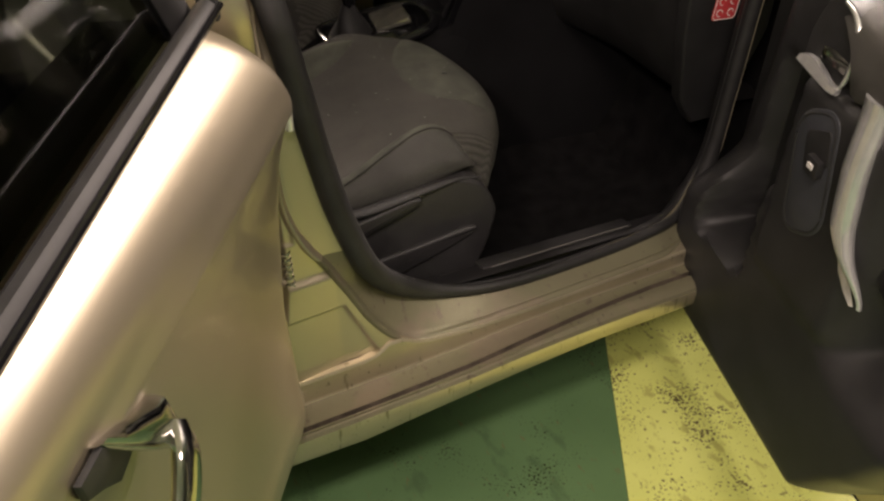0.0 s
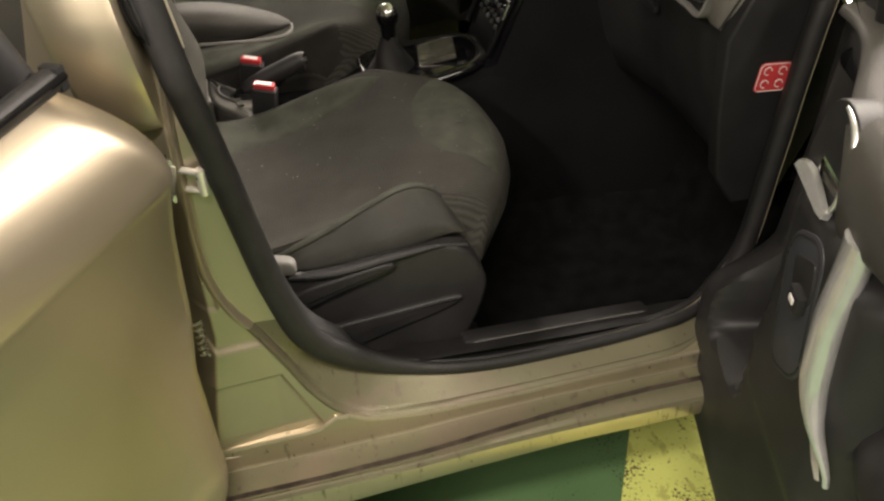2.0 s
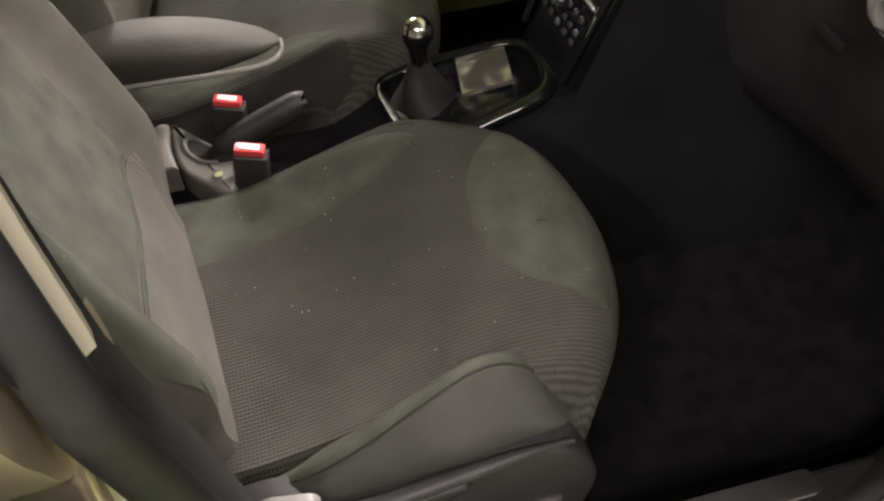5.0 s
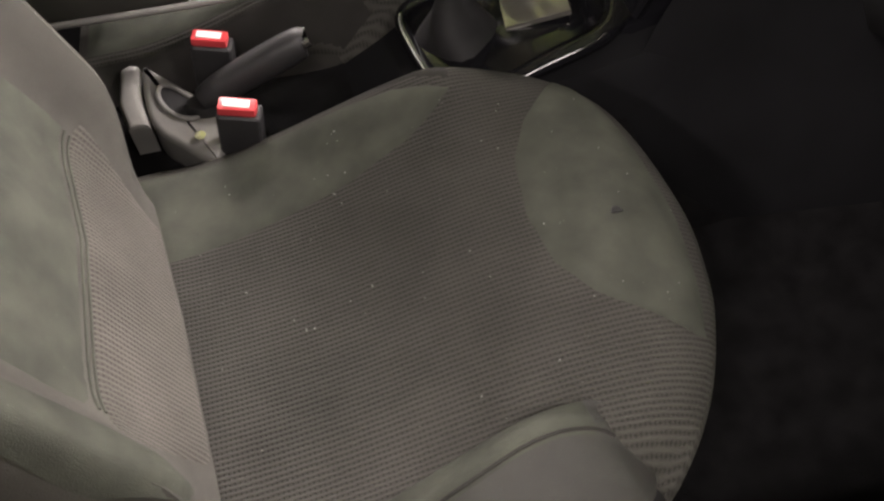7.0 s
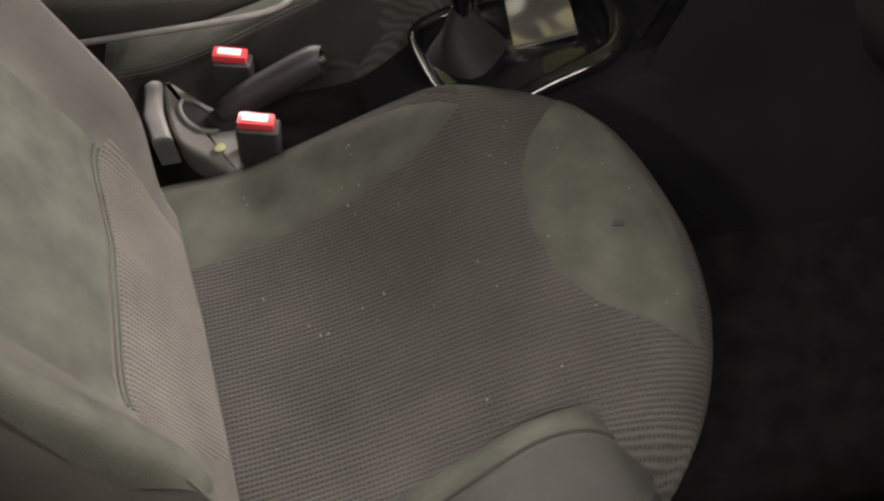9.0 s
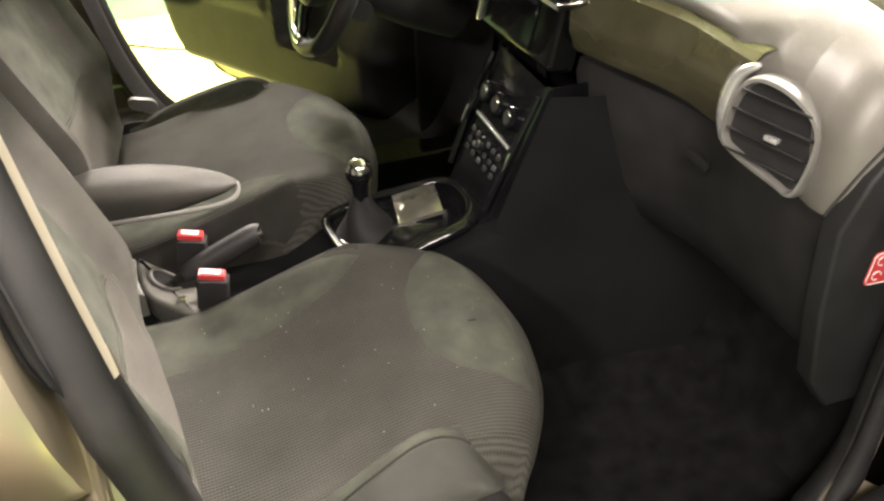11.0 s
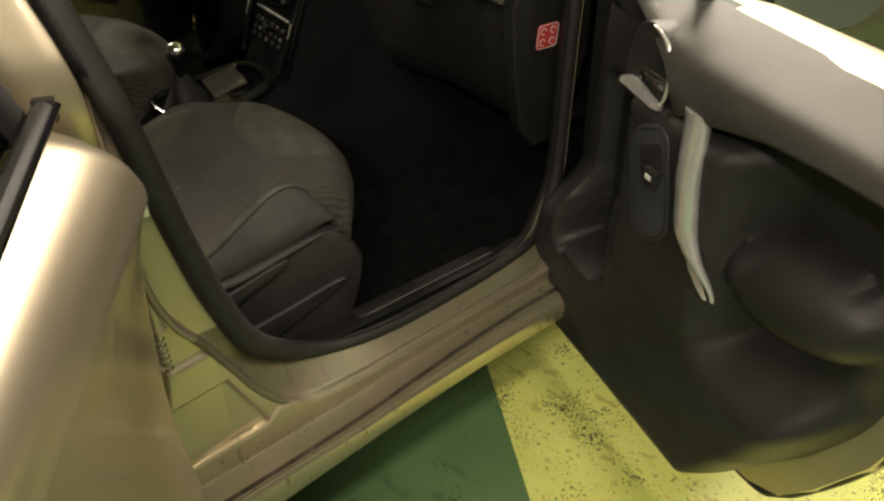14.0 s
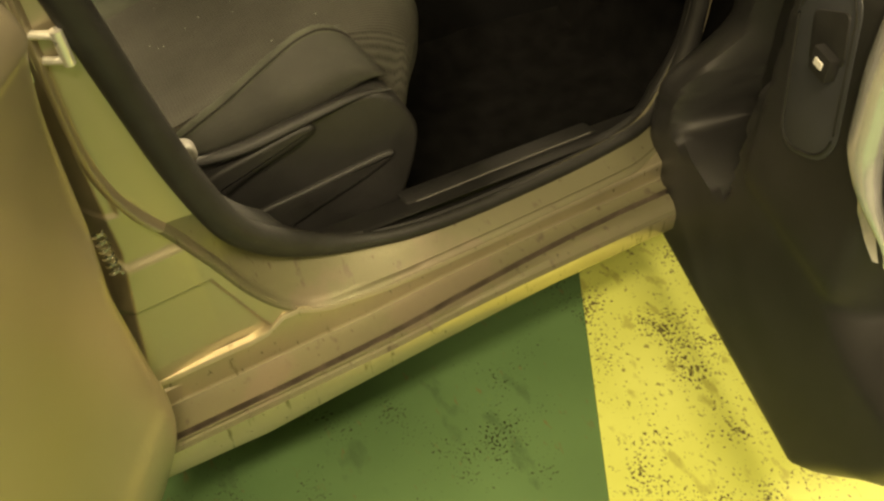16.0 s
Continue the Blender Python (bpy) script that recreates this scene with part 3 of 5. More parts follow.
part("kick_panel", box((0.5, 0.03, 0.66), (0.93, 0.8, 0.64), 0.012), PLASTIC, body, "black plastic kick panel beside the pedals")
# sill scuff strip, inner sill trim
part("sill_trim", rings([[(x, y, z) for y, z in ((-0.705, 0.452), (-0.69, 0.448), (-0.665, 0.428), (-0.62, 0.42), (-0.6, 0.40), (-0.595, 0.3))] for x in (-0.1, 0.1, 0.2, 0.5, 0.8, 0.95)], closed=False), PLASTIC, body, "black plastic inner sill trim", warp=True)
part("scuff_plate", plate(rounded(0.34, 0.042, 0.008, cx=0.535, cy=-0.63), 0.005, lambda u, v, w: (u, v + 0.004, 0.4215 + w - (v + 0.63) * 0.15)), PLASTIC, body, "raised scuff plate with a pale edge", warp=True)
part("scuff_edge", tube([(0.38, -0.652, 0.429), (0.5, -0.6505, 0.43), (0.69, -0.648, 0.43)], 0.0011, 6), PALE, body, "thin pale line along the plate's edge", warp=True)

# roof, headliner, floor and the closing skins
def roof_fn(z0):
    def f(u, v):
        x, s = -1.55 + 2.15 * u, 2 * v - 1
        drop = 0.05 * s ** 4 + 0.05 * max(0, 2 * u - 1) ** 2 + 0.1 * max(0, 1 - 2 * u) ** 2
        return (x, CY + s * 0.56, z0 - drop)
    return f
part("roof", thick(grid(20, 14, roof_fn(1.445)), 0.008), PAINT, body, "champagne painted roof")
part("headliner", grid(20, 14, roof_fn(1.415)), CREAM, body, "pale cloth headliner")
for left in (False, True):
    rail = [(-1.5, 1.30), (-0.8, 1.40), (-0.1, 1.425), (0.35, 1.41), (0.6, 1.36), (0.78, 1.27), (0.93, 1.15), (1.05, 1.04)]
    pts = spline([flip((x, side_y(z) - 0.03, z), left) for x, z in rail], 6)
    part("roof_rail", tube(pts, lambda t: 0.045 - 0.01 * t, 14), PAINT, body, "champagne painted roof rail and windscreen pillar")
    trim = spline([flip((x, side_y(z) + 0.035, z), left) for x, z in ((0.55, 1.33), (0.72, 1.245), (0.85, 1.165), (0.955, 1.075))], 6)
    part("pillar_trim", tube(trim, 0.03, 12), CREAM, body, "pale plastic inner windscreen pillar trim")
    cream = [(0.006, 1.025), (0.004, 1.04), (-0.008, 1.1), (-0.037, 1.24), (-0.073, 1.37)]
    secs = [[flip((x + dx, side_y(z, 0.0) + dy, z), left) for dx, dy in ((-0.012, 0.055), (0.004, 0.046), (0.012, 0.035), (0.016, 0.02), (0.004, 0.004))] for x, z in cream]
    part("pillar_lining", rings(secs, closed=False), CREAM, body, "cream plastic inner pillar lining")
    secs = [[flip((x + dx, side_y(z, 0.0) + dy, z), left) for dx, dy in ((-0.13, 0.085), (-0.03, 0.066), (-0.012, 0.055))] for x, z in [(0.016, 0.93)] + cream]
    part("pillar_inner", rings(secs, closed=False), PLASTIC, body, "dark plastic pillar trim inside the cabin")
    ahead = -0.36 if left else -0.98
    def quarter_fn(u, v, left=left, ahead=ahead):
        z = 0.27 + 1.12 * v
        out = lerp(SIDE, z) - 0.05 * (1 - u) ** 2
        return (-1.66 + (ahead + 1.66) * u, CY + (out if left else -out), z)
    quarter = grid(40, 36, quarter_fn)
    arch = [f for f in quarter.faces if (f.calc_center_median() - Vector((-0.8, f.calc_center_median().y, 0.3))).length < 0.33]
    bmesh.ops.delete(quarter, geom=arch, context="FACES")
    part("rear_quarter", thick(quarter, 0.01), PAINT, body, "champagne rear quarter panel")
gate = grid(10, 16, lambda u, v: (-1.7 - 0.05 * math.sin(math.pi * min(1, v * 1.3)) + 0.2 * max(0.0, v - 0.6) + 0.04 * (2 * u - 1) ** 2, CY + (2 * u - 1) * (lerp(SIDE, 0.27 + 1.12 * v) - 0.05), 0.27 + 1.12 * v))
part("tailgate", thick(gate, 0.012), PAINT, body, "champagne painted tailgate")

floor_sec = [(-0.6, 0.41), (-0.56, 0.33), (-0.5, 0.3), (-0.2, 0.3), (-0.13, 0.34), (-0.1, 0.5), (-0.06, 0.58), (0.1, 0.58), (0.14, 0.5), (0.17, 0.34), (0.24, 0.3), (0.54, 0.3), (0.6, 0.33), (0.64, 0.41)]
secs = []
for x in (-1.6, -0.6, -0.2, 0.3, 0.7, 0.95, 1.08, 1.2, 1.25):
    up = 0.55 * ease(0.9, 1.25, x)
    secs.append([(x, y + 0.075, min(0.8, z - 0.065 + up * (1 if z < 0.5 else 0.6))) for y, z in floor_sec])
carpet = tagged(link_mesh("carpet", rings(secs, closed=False), CARPET), "black carpet lining the footwells and tunnel", "carpet", kind="structure")
part("underbody", box((3.2, 1.4, 0.05), (0.2, CY, 0.19), 0.01), RUBBER, body, "dark underbody")
part("bulkhead", box((0.04, 1.3, 0.62), (1.28, CY, 0.54), 0.01), RUBBER, body, "dark engine bulkhead")
part("rear_wall", box((0.05, 1.5, 1.0), (-1.62, CY, 0.85), 0.02), BACKCLOTH, body, "dark rear of the cabin")
ws = grid(10, 10, lambda u, v: (1.22 - 0.62 * u - 0.06 * (2 * v - 1) ** 2, CY + (2 * v - 1) * (0.66 - 0.1 * u), 1.02 + 0.36 * u))
shield = part("windscreen", thick(ws, 0.005), glass, body, "clear windscreen")
shield.visible_shadow = False

# bonnet, wings and lights
def hood_fn(u, v):
    x, s = 1.16 + 1.12 * u, 2 * v - 1
    half = 0.66 - 0.1 * u * u
    z = 0.955 - 0.13 * u - 0.12 * u ** 3 - 0.035 * s * s + 0.012 * math.exp(-((abs(s) - 0.72) / 0.12) ** 2)
    return (x - 0.14 * s * s * u, CY + s * half, z)
part("bonnet", thick(grid(28, 28, hood_fn), 0.006), PAINT, body, "champagne painted bonnet")
part("cowl", rings([[(x, CY + s * 0.68, z - 0.03 * s * s) for s in (-1, -0.6, -0.2, 0.2, 0.6, 1)] for x, z in ((1.1, 0.985), (1.14, 0.94), (1.17, 0.94))], closed=False), PLASTIC, body, "black plastic cowl below the windscreen")
for k in range(24):
    part("cowl_slat", box((0.07, 0.004, 0.012), (1.135, CY - 0.6 + 0.05 * k, 0.949 - 0.03 * ((k - 12) / 13.0) ** 2), 0.001, 1), PLASTIC, body)
for left in (False, True):
    def wing_fn(u, v, left=left):
        x = 0.955 + 1.3 * u
        z = 0.28 + (0.94 - 0.28 - 0.13 * u - 0.12 * u ** 3) * v
        out = 0.83 + 0.02 * math.sin(math.pi * v) - 0.1 * u ** 2.5 - 0.2 * max(0.0, (v - 0.78) / 0.22) ** 2 + 0.025 * math.exp(-((v - 0.72) / 0.09) ** 2)
        return Vector((x, CY + out, z)) if left else Vector((x, CY - out, z))
    bm = grid(60, 40, wing_fn)
    gone = [f for f in bm.faces if (f.calc_center_median() - Vector((1.66, f.calc_center_median().y, 0.3))).length < 0.34]
    bmesh.ops.delete(bm, geom=gone, context="FACES")
    part("wing", thick(bm, 0.006), PAINT, body, "champagne painted front wing")
    lampz = grid(10, 8, lambda u, v, left=left: Vector((2.02 + 0.2 * u, CY + (1 if left else -1) * (0.72 - 0.3 * u * v), 0.82 - 0.16 * v - 0.05 * u)))
    part("headlight", thick(lampz, 0.01), glass, body, "clear headlight")
    for wx in (1.66, -0.8):
        wy = (CY + 0.72) if left else (CY - 0.72)
        secs = []
        for a in (2 * math.pi * k / 32 for k in range(33)):
            d = Vector((math.cos(a), 0, math.sin(a)))
            secs.append([Vector((wx, wy + dy, 0.3)) + d * r for dy, r in ((-0.09, 0.2), (-0.092, 0.25), (-0.075, 0.292), (0.0, 0.296), (0.075, 0.292), (0.09, 0.25), (0.09, 0.2))])
        tyre = part("tyre", rings(secs, closed=False), RUBBER, body, "black rubber tyre")
        part("rim", rings([[Vector((wx, wy + dy * (1 if left else -1), 0.3)) + Vector((math.cos(a), 0, math.sin(a))) * r for a in (2 * math.pi * k / 24 for k in range(24))] for dy, r in ((0.08, 0.2), (0.06, 0.19), (0.05, 0.06), (0.07, 0.03))]), SATIN, tyre, "silver wheel rim")


# ---- seats ----
def seat_top(x, v):
    """Height of the cushion at x (0 rear to 0.5 front) and v (-1 inner side to 1 outer side)."""
    a = abs(v)
    z = 0.612 + 0.078 * ease(0.0, 0.36, x) - 0.012 * (1 - a * a) * ease(0.02, 0.2, x) * ease(0.45, 0.25, x)
    front = front_x(v)
    t = max(0.0, (x - (front - 0.11)) / 0.11)
    z -= 0.032 * t ** 2.8
    bol = math.exp(-((v - 0.82) / 0.09) ** 2) if v > 0 else math.exp(-((a - 0.8) / 0.17) ** 2)
    z += bol * (0.006 + (0.002 if v > 0 else 0.006) * ease(0.02, 0.2, x)) * ease(0.40, 0.31, x + 0.02 * a)
    z -= 0.13 * max(0.0, (a - 0.83) / 0.17) ** 1.35 if v > 0 else 0.07 * max(0.0, (a - 0.8) / 0.2) ** 2.2
    return z


FRONT = [(p.x, p.y) for p in spline([(-1, 0.28, 0), (-0.95, 0.325, 0), (-0.85, 0.395, 0), (-0.7, 0.458, 0), (-0.45, 0.497, 0), (0.0, 0.513, 0), (0.32, 0.503, 0), (0.5, 0.487, 0), (0.68, 0.461, 0), (0.83, 0.43, 0), (0.93, 0.4, 0), (1, 0.35, 0)], 5)]


def front_x(v):
    return lerp(FRONT, v)


def build_seat(name, cy, sign, label, group, shift):
    """sign: +1 when the outer side lies towards -y."""
    seat = thing(name, label, "car seat", group, at=(0.15, cy, 0.3), shift=shift)
    half = 0.275

    def at(x, v, z):
        return Vector((x, cy - sign * v * half, z))

    # cushion skin, down to the skirt
    nx, nv = 56, 56
    def skin(i, j):
        v = 2 * j / nv - 1
        x = -0.05 + (front_x(v) + 0.05) * (i / nx)
        return at(x, v, seat_top(x, v))
    bm = rings([[skin(i, j) for j in range(nv + 1)] for i in range(nx + 1)], closed=False)
    rim = [skin(i, 0) for i in range(nx + 1)] + [skin(nx, j) for j in range(1, nv + 1)] + [skin(i, nv) for i in range(nx - 1, -1, -1)]
    mid = Vector((0.2, cy, 0))
    rows = [rim]
    for drop, inn in ((0.012, -0.008), (0.035, -0.013), (0.07, -0.01), (0.11, 0.002), (0.16, 0.018), (0.28, 0.07)):
        row = []
        for p in rim:
            d = Vector((p.x - mid.x, p.y - mid.y, 0))
            d = d.normalized() if d.length else d
            row.append(Vector((p.x, p.y, p.z - drop)) - d * inn)
        rows.append(row)
    cut = nx + nv + int(nx * 0.28)
    bm2 = rings([r[nx:cut + 1] for r in rows[:4]], closed=False, bm=bm)
    bmesh.ops.remove_doubles(bm2, verts=bm2.verts, dist=0.0004)
    part("cushion", bm2, KNIT, seat, "dark ribbed knit cushion")
    part("cushion_front", rings([r[nx:cut + 1] for r in rows[3:]], closed=False), BACKCLOTH, seat, "smooth dark cloth below the cushion nose")
    part("cushion_inner_side", rings([r[:nx + 1] for r in rows], closed=False), BACKCLOTH, seat, "smooth dark cloth on the inner side")
    part("cushion_side", rings([r[cut:] for r in rows], closed=False), BACKCLOTH, seat, "smooth dark cloth cushion side")

    # inset cloth fields; edges: functions t -> (x, v)
    def field(pname, lo, hi, ta, tb, material, lab, lift=0.004, n=28, m=14):
        def f(u, w):
            t = ta + (tb - ta) * u
            a, b = lo(t), hi(t)
            v = a + (b - a) * w
            edge = min(min(w, 1 - w) * max(0.02, abs(b - a)) * 3, min(u, 1 - u) * 3)
            z = seat_top(t, v) + lift * ease(0.0, 0.18, edge) - 0.0012
            return at(t, v, z)
        part(pname, grid(n, m, f), material, seat, lab)
        return f

    def border(t):
        return lerp([(-0.05, -0.845), (0.2, -0.845), (0.265, -0.825), (0.305, -0.78), (0.33, -0.73)], t)
    field("inner_bolster", lambda t: border(t) + 0.008, lambda t: lerp([(0.0, -0.36), (0.108, -0.41), (0.192, -0.455), (0.268, -0.54), (0.3, -0.615), (0.318, -0.675), (0.33, -0.72)], t), -0.045, 0.33, SUEDE, "grey green suede cloth field")
    field("inner_edge", lambda t: -1.0, border, -0.05, 0.335, BACKCLOTH, "smooth dark border of the cushion", 0.003)
    # the outer bolster: a long pad with a crest, rounded at its nose
    SEAM = [(0.03, 0.87), (0.05, 0.86), (0.11, 0.842), (0.168, 0.815), (0.226, 0.765), (0.287, 0.715), (0.335, 0.71), (0.36, 0.73), (0.39, 0.78)]
    CREST = [(0.03, 0.624), (0.064, 0.634), (0.143, 0.661), (0.182, 0.675), (0.239, 0.695), (0.287, 0.708), (0.32, 0.709), (0.35, 0.694), (0.372, 0.668), (0.392, 0.636)]
    UNDER = [(0.03, 0.62), (0.06, 0.622), (0.1, 0.615), (0.14, 0.611), (0.24, 0.617), (0.31, 0.632), (0.355, 0.643), (0.392, 0.63)]
    seam_s, crest_s, under_s = ([(p.x, p.y) for p in spline([(a, b, 0) for a, b in t], 5)] for t in (SEAM, CREST, UNDER))
    pads = []
    for k in range(45):
        x = 0.036 + 0.356 * (1 - math.cos(math.pi * k / 44)) / 2
        vi, zc, zu = lerp(seam_s, x), lerp(crest_s, x), lerp(under_s, x)
        full = math.sqrt(max(0.0, 1 - max(0.0, (x - 0.345) / 0.048) ** 2)) * (0.25 + 0.75 * ease(0.036, 0.12, x))
        ring = [(vi - 0.03, seat_top(x, vi) - 0.014), (vi, seat_top(x, vi) + 0.001), (vi + 0.045, zc - 0.005), (vi + 0.09, zc), (vi + 0.15, zc - 0.008), (1.025, zc + (zu - zc) * 0.4), (1.05, zc + (zu - zc) * 0.72), (1.035, zu + 0.004), (0.985, zu - 0.008)]
        cv, cz = 0.9, (zc + zu) / 2 - 0.006
        line = spline([(cv + (v - cv) * full, cz + (z - cz) * full, 0) for v, z in ring], 4)
        pads.append([at(x, p.x, p.y) for p in line])
    nose = next(k for k in range(45) if pads[k][0].x > 0.338)
    part("outer_bolster", rings([r[:16] for r in pads[:nose + 1]], closed=False), SUEDE, seat, "grey green suede top of the outer bolster")
    part("bolster_nose", rings([r[:16] for r in pads[nose:]], closed=False), BOLSTER, seat, "smooth grey cloth nose of the outer bolster")
    part("bolster_side", rings([r[15:] for r in pads], closed=False), BOLSTER, seat, "smooth grey cloth side of the outer bolster")
    part("piping", tube([r[14] + Vector((0, 0, 0.0006)) for r in pads[3:nose + 3]], 0.0016, 6), BACKCLOTH, seat, "stitched seam along the outer bolster")

    def patch(u, w):
        v = -0.74 + 1.32 * w
        back = lerp([(-0.74, 0.45), (-0.63, 0.423), (-0.47, 0.381), (-0.29, 0.354), (-0.03, 0.345), (0.19, 0.354), (0.36, 0.384), (0.49, 0.434), (0.58, 0.476)], v)
        fr = max(back + 0.003, front_x(v) - 0.004)
        x = back + (fr - back) * u
        edge = min(min(u, 1 - u) * 1.2, min(w, 1 - w) * 4)
        return at(x, v, seat_top(x, v) + 0.004 * ease(0.0, 0.2, edge) - 0.0012)
    part("front_patch", grid(18, 34, patch), SUEDE, seat, "rounded suede front field, stained")

    if sign > 0:
        rnd = random.Random(7)
        lint = bmesh.new()
        for k in range(40):
            x, v, r = rnd.uniform(0.03, 0.47), rnd.uniform(-0.75, 0.62), rnd.uniform(0.0005, 0.0013)
            if x < front_x(v) - 0.03:
                box((r * rnd.uniform(1, 2.4), r, 0.0012), at(x, v, seat_top(x, v) + 0.0035), 0, 1, pose(0, 0, 0, 0, 0, rnd.uniform(0, 180)), bm=lint)
        tagged(part("lint", lint, PALE, seat), "pale crumbs and lint on the cloth", kind="stuff")
        part("burn_mark", plate([(0.438 + 0.0055 * (1 + 0.3 * math.sin(3 * a)) * math.cos(a), 0.05 + 0.02 * (1 + 0.25 * math.cos(2 * a)) * math.sin(a)) for a in (2 * math.pi * k / 14 for k in range(14))], 0.0012, lambda u, v, w: at(u, v, seat_top(u, v) + 0.0025 + w), 0.0004, 1), RUBBER, seat, "small dark burn in the suede")

    # side trim with recline and height levers
    y0 = cy - sign * 0.293
    outline = [(p.x, p.y) for p in spline([(-0.06, 0.6, 0), (0.03, 0.632, 0), (0.08, 0.63, 0), (0.134, 0.614, 0), (0.246, 0.63, 0), (0.335, 0.638, 0), (0.382, 0.618, 0), (0.412, 0.57, 0), (0.418, 0.53, 0), (0.4, 0.462, 0), (0.376, 0.41, 0), (0.35, 0.35, 0), (0.28, 0.325, 0), (0.1, 0.325, 0), (-0.05, 0.33, 0), (-0.065, 0.4, 0)], 5, closed=True)]
    part("side_trim", plate(outline, 0.05, lambda u, v, w: (u, y0 + sign * 0.042 - sign * w, v), 0.009, 4), PLASTIC, seat, "black plastic seat side trim")
    ridge = spline([(0.09, y0 - sign * 0.008, 0.622), (0.16, y0 - sign * 0.012, 0.622), (0.246, y0 - sign * 0.01, 0.633), (0.33, y0 - sign * 0.004, 0.638), (0.385, y0 + sign * 0.004, 0.624)], 6)
    part("trim_ridge", tube(ridge, lambda t: 0.004 + 0.007 * math.sin(math.pi * min(1.0, t + 0.12)), 10, flat=0.8), PLASTIC, seat, "rounded upper ridge of the side trim")
    blades = (("height_lever", [(0.05, 0.552), (0.1, 0.595), (0.17, 0.613), (0.245, 0.628), (0.26, 0.619), (0.235, 0.603), (0.17, 0.582), (0.09, 0.548)], 0.026),
              ("recline_lever", [(0.07, 0.44), (0.135, 0.497), (0.24, 0.514), (0.355, 0.529), (0.372, 0.519), (0.33, 0.497), (0.25, 0.471), (0.15, 0.438)], 0.02))
    for nm, edge, lift in blades:
        shape = [(p.x, p.y) for p in spline([(a, b, 0) for a, b in edge], 4, closed=True)]
        part(nm, plate(shape, lift, lambda u, v, w: (u, y0 + sign * 0.004 - sign * w, v), 0.006, 4), PLASTIC, seat, "long tapered black plastic lever")
        if nm == "height_lever":
            # The lever's outline shifted down as a black sheet: its shadow, painted.
            part("lever_shade", plate([(a + 0.004, b - 0.01) for a, b in shape], 0.004, lambda u, v, w: (u, y0 - sign * (0.0075 + w), v), 0.001, 1), RUBBER, seat, "dark sheet painting the lever's shade on the side trim")
    # Given a lighter grey than the levers.
    part("pivot_cover", plate(rounded(0.06, 0.03, 0.013, cx=0.075, cy=0.65), 0.024, lambda u, v, w: (u, y0 - sign * w * 0.8, v - 0.25 * (u - 0.075)), 0.008, 3), PALE, seat, "pale grey pivot cover")
    for rx in (-1, 1):
        part("seat_rail", box((0.46, 0.04, 0.035), (0.2, cy + rx * 0.2, 0.32), 0.006), PLASTIC, seat)
    part("seat_base", box((0.4, 0.4, 0.14), (0.2, cy, 0.4), 0.02), RUBBER, seat, "dark frame under the cushion")

    # backrest: h up along the back, v across
    lean = radians(21)
    def back_at(h, v, d):
        """d: out of the back towards the front."""
        w = lerp([(0.0, 0.9 if v > 0 else 0.66), (0.12, 1.02 if v > 0 else 0.8), (0.3, 1.0 if v > 0 else 0.88), (0.5, 0.88), (0.62, 0.72), (0.66, 0.6)], h)
        return Vector((-0.034 + 0.026 * v - math.sin(lean) * h + math.cos(lean) * d, cy - sign * v * half * w, 0.635 + math.cos(lean) * h + math.sin(lean) * d))
    def back_d(h, v):
        a = abs(v)
        d = 0.045 + 0.02 * math.sin(math.pi * min(1, h / 0.6)) * (1 - a) - 0.01 * ease(0.4, 0.66, h)
        d += math.exp(-((a - 0.82) / 0.17) ** 2) * 0.055 * ease(0.0, 0.16, h) * ease(0.62, 0.45, h)
        d -= 0.1 * max(0.0, (a - 0.84) / 0.16) ** 2
        return d - 0.06 * max(0, (h - 0.6) / 0.06) ** 2
    n = 40
    bm = grid(n, n, lambda u, w: back_at(0.66 * u, 2 * w - 1, back_d(0.66 * u, 2 * w - 1)))
    rim = [(0.66 * i / n, -1) for i in range(n + 1)] + [(0.66, 2 * j / n - 1) for j in range(1, n + 1)] + [(0.66 * i / n, 1) for i in range(n - 1, -1, -1)]
    rows = [[back_at(h, v, back_d(h, v)) for h, v in rim], [back_at(h, v * 1.01, back_d(h, v) - 0.04) for h, v in rim], [back_at(h, v * 0.97, -0.06) for h, v in rim], [back_at(h * 0.98, v * 0.5, -0.075) for h, v in rim]]
    rings(rows, closed=False, bm=bm)
    bmesh.ops.remove_doubles(bm, verts=bm.verts, dist=0.0004)
    part("backrest", bm, BACKREST_LIT, seat, "dark cloth backrest with side bolsters")

    def back_field(pname, lo, hi, ha, hb, material, lab, lift=0.004):
        def f(u, w):
            h = ha + (hb - ha) * u
            a, b = lo(h), hi(h)
            v = a + (b - a) * w
            edge = min(min(w, 1 - w) * max(0.05, abs(b - a)) * 3, min(u, 1 - u) * 3)
            return back_at(h, v, back_d(h, v) + lift * ease(0, 0.2, edge) - 0.001)
        part(pname, grid(24, 20, f), material, seat, lab)
    back_field("back_panel", lambda h: lerp([(0.0, -0.62), (0.2, -0.6), (0.5, -0.5)], h), lambda h: lerp([(0.0, 0.62), (0.2, 0.6), (0.5, 0.5)], h), 0.152, 0.56, SUEDE, "pale worn suede back panel")
    back_field("back_strip", lambda h: -0.66, lambda h: 0.66, 0.0, 0.147, KNIT_BACK_LIT, "ribbed knit strip at the foot of the backrest", 0.003)
    back_field("back_bolster", lambda h: lerp([(0.05, 0.74), (0.2, 0.68), (0.5, 0.7)], h), lambda h: lerp([(0.05, 0.8), (0.2, 0.9), (0.5, 0.84)], h), 0.06, 0.5, SUEDE, "suede side bolster")
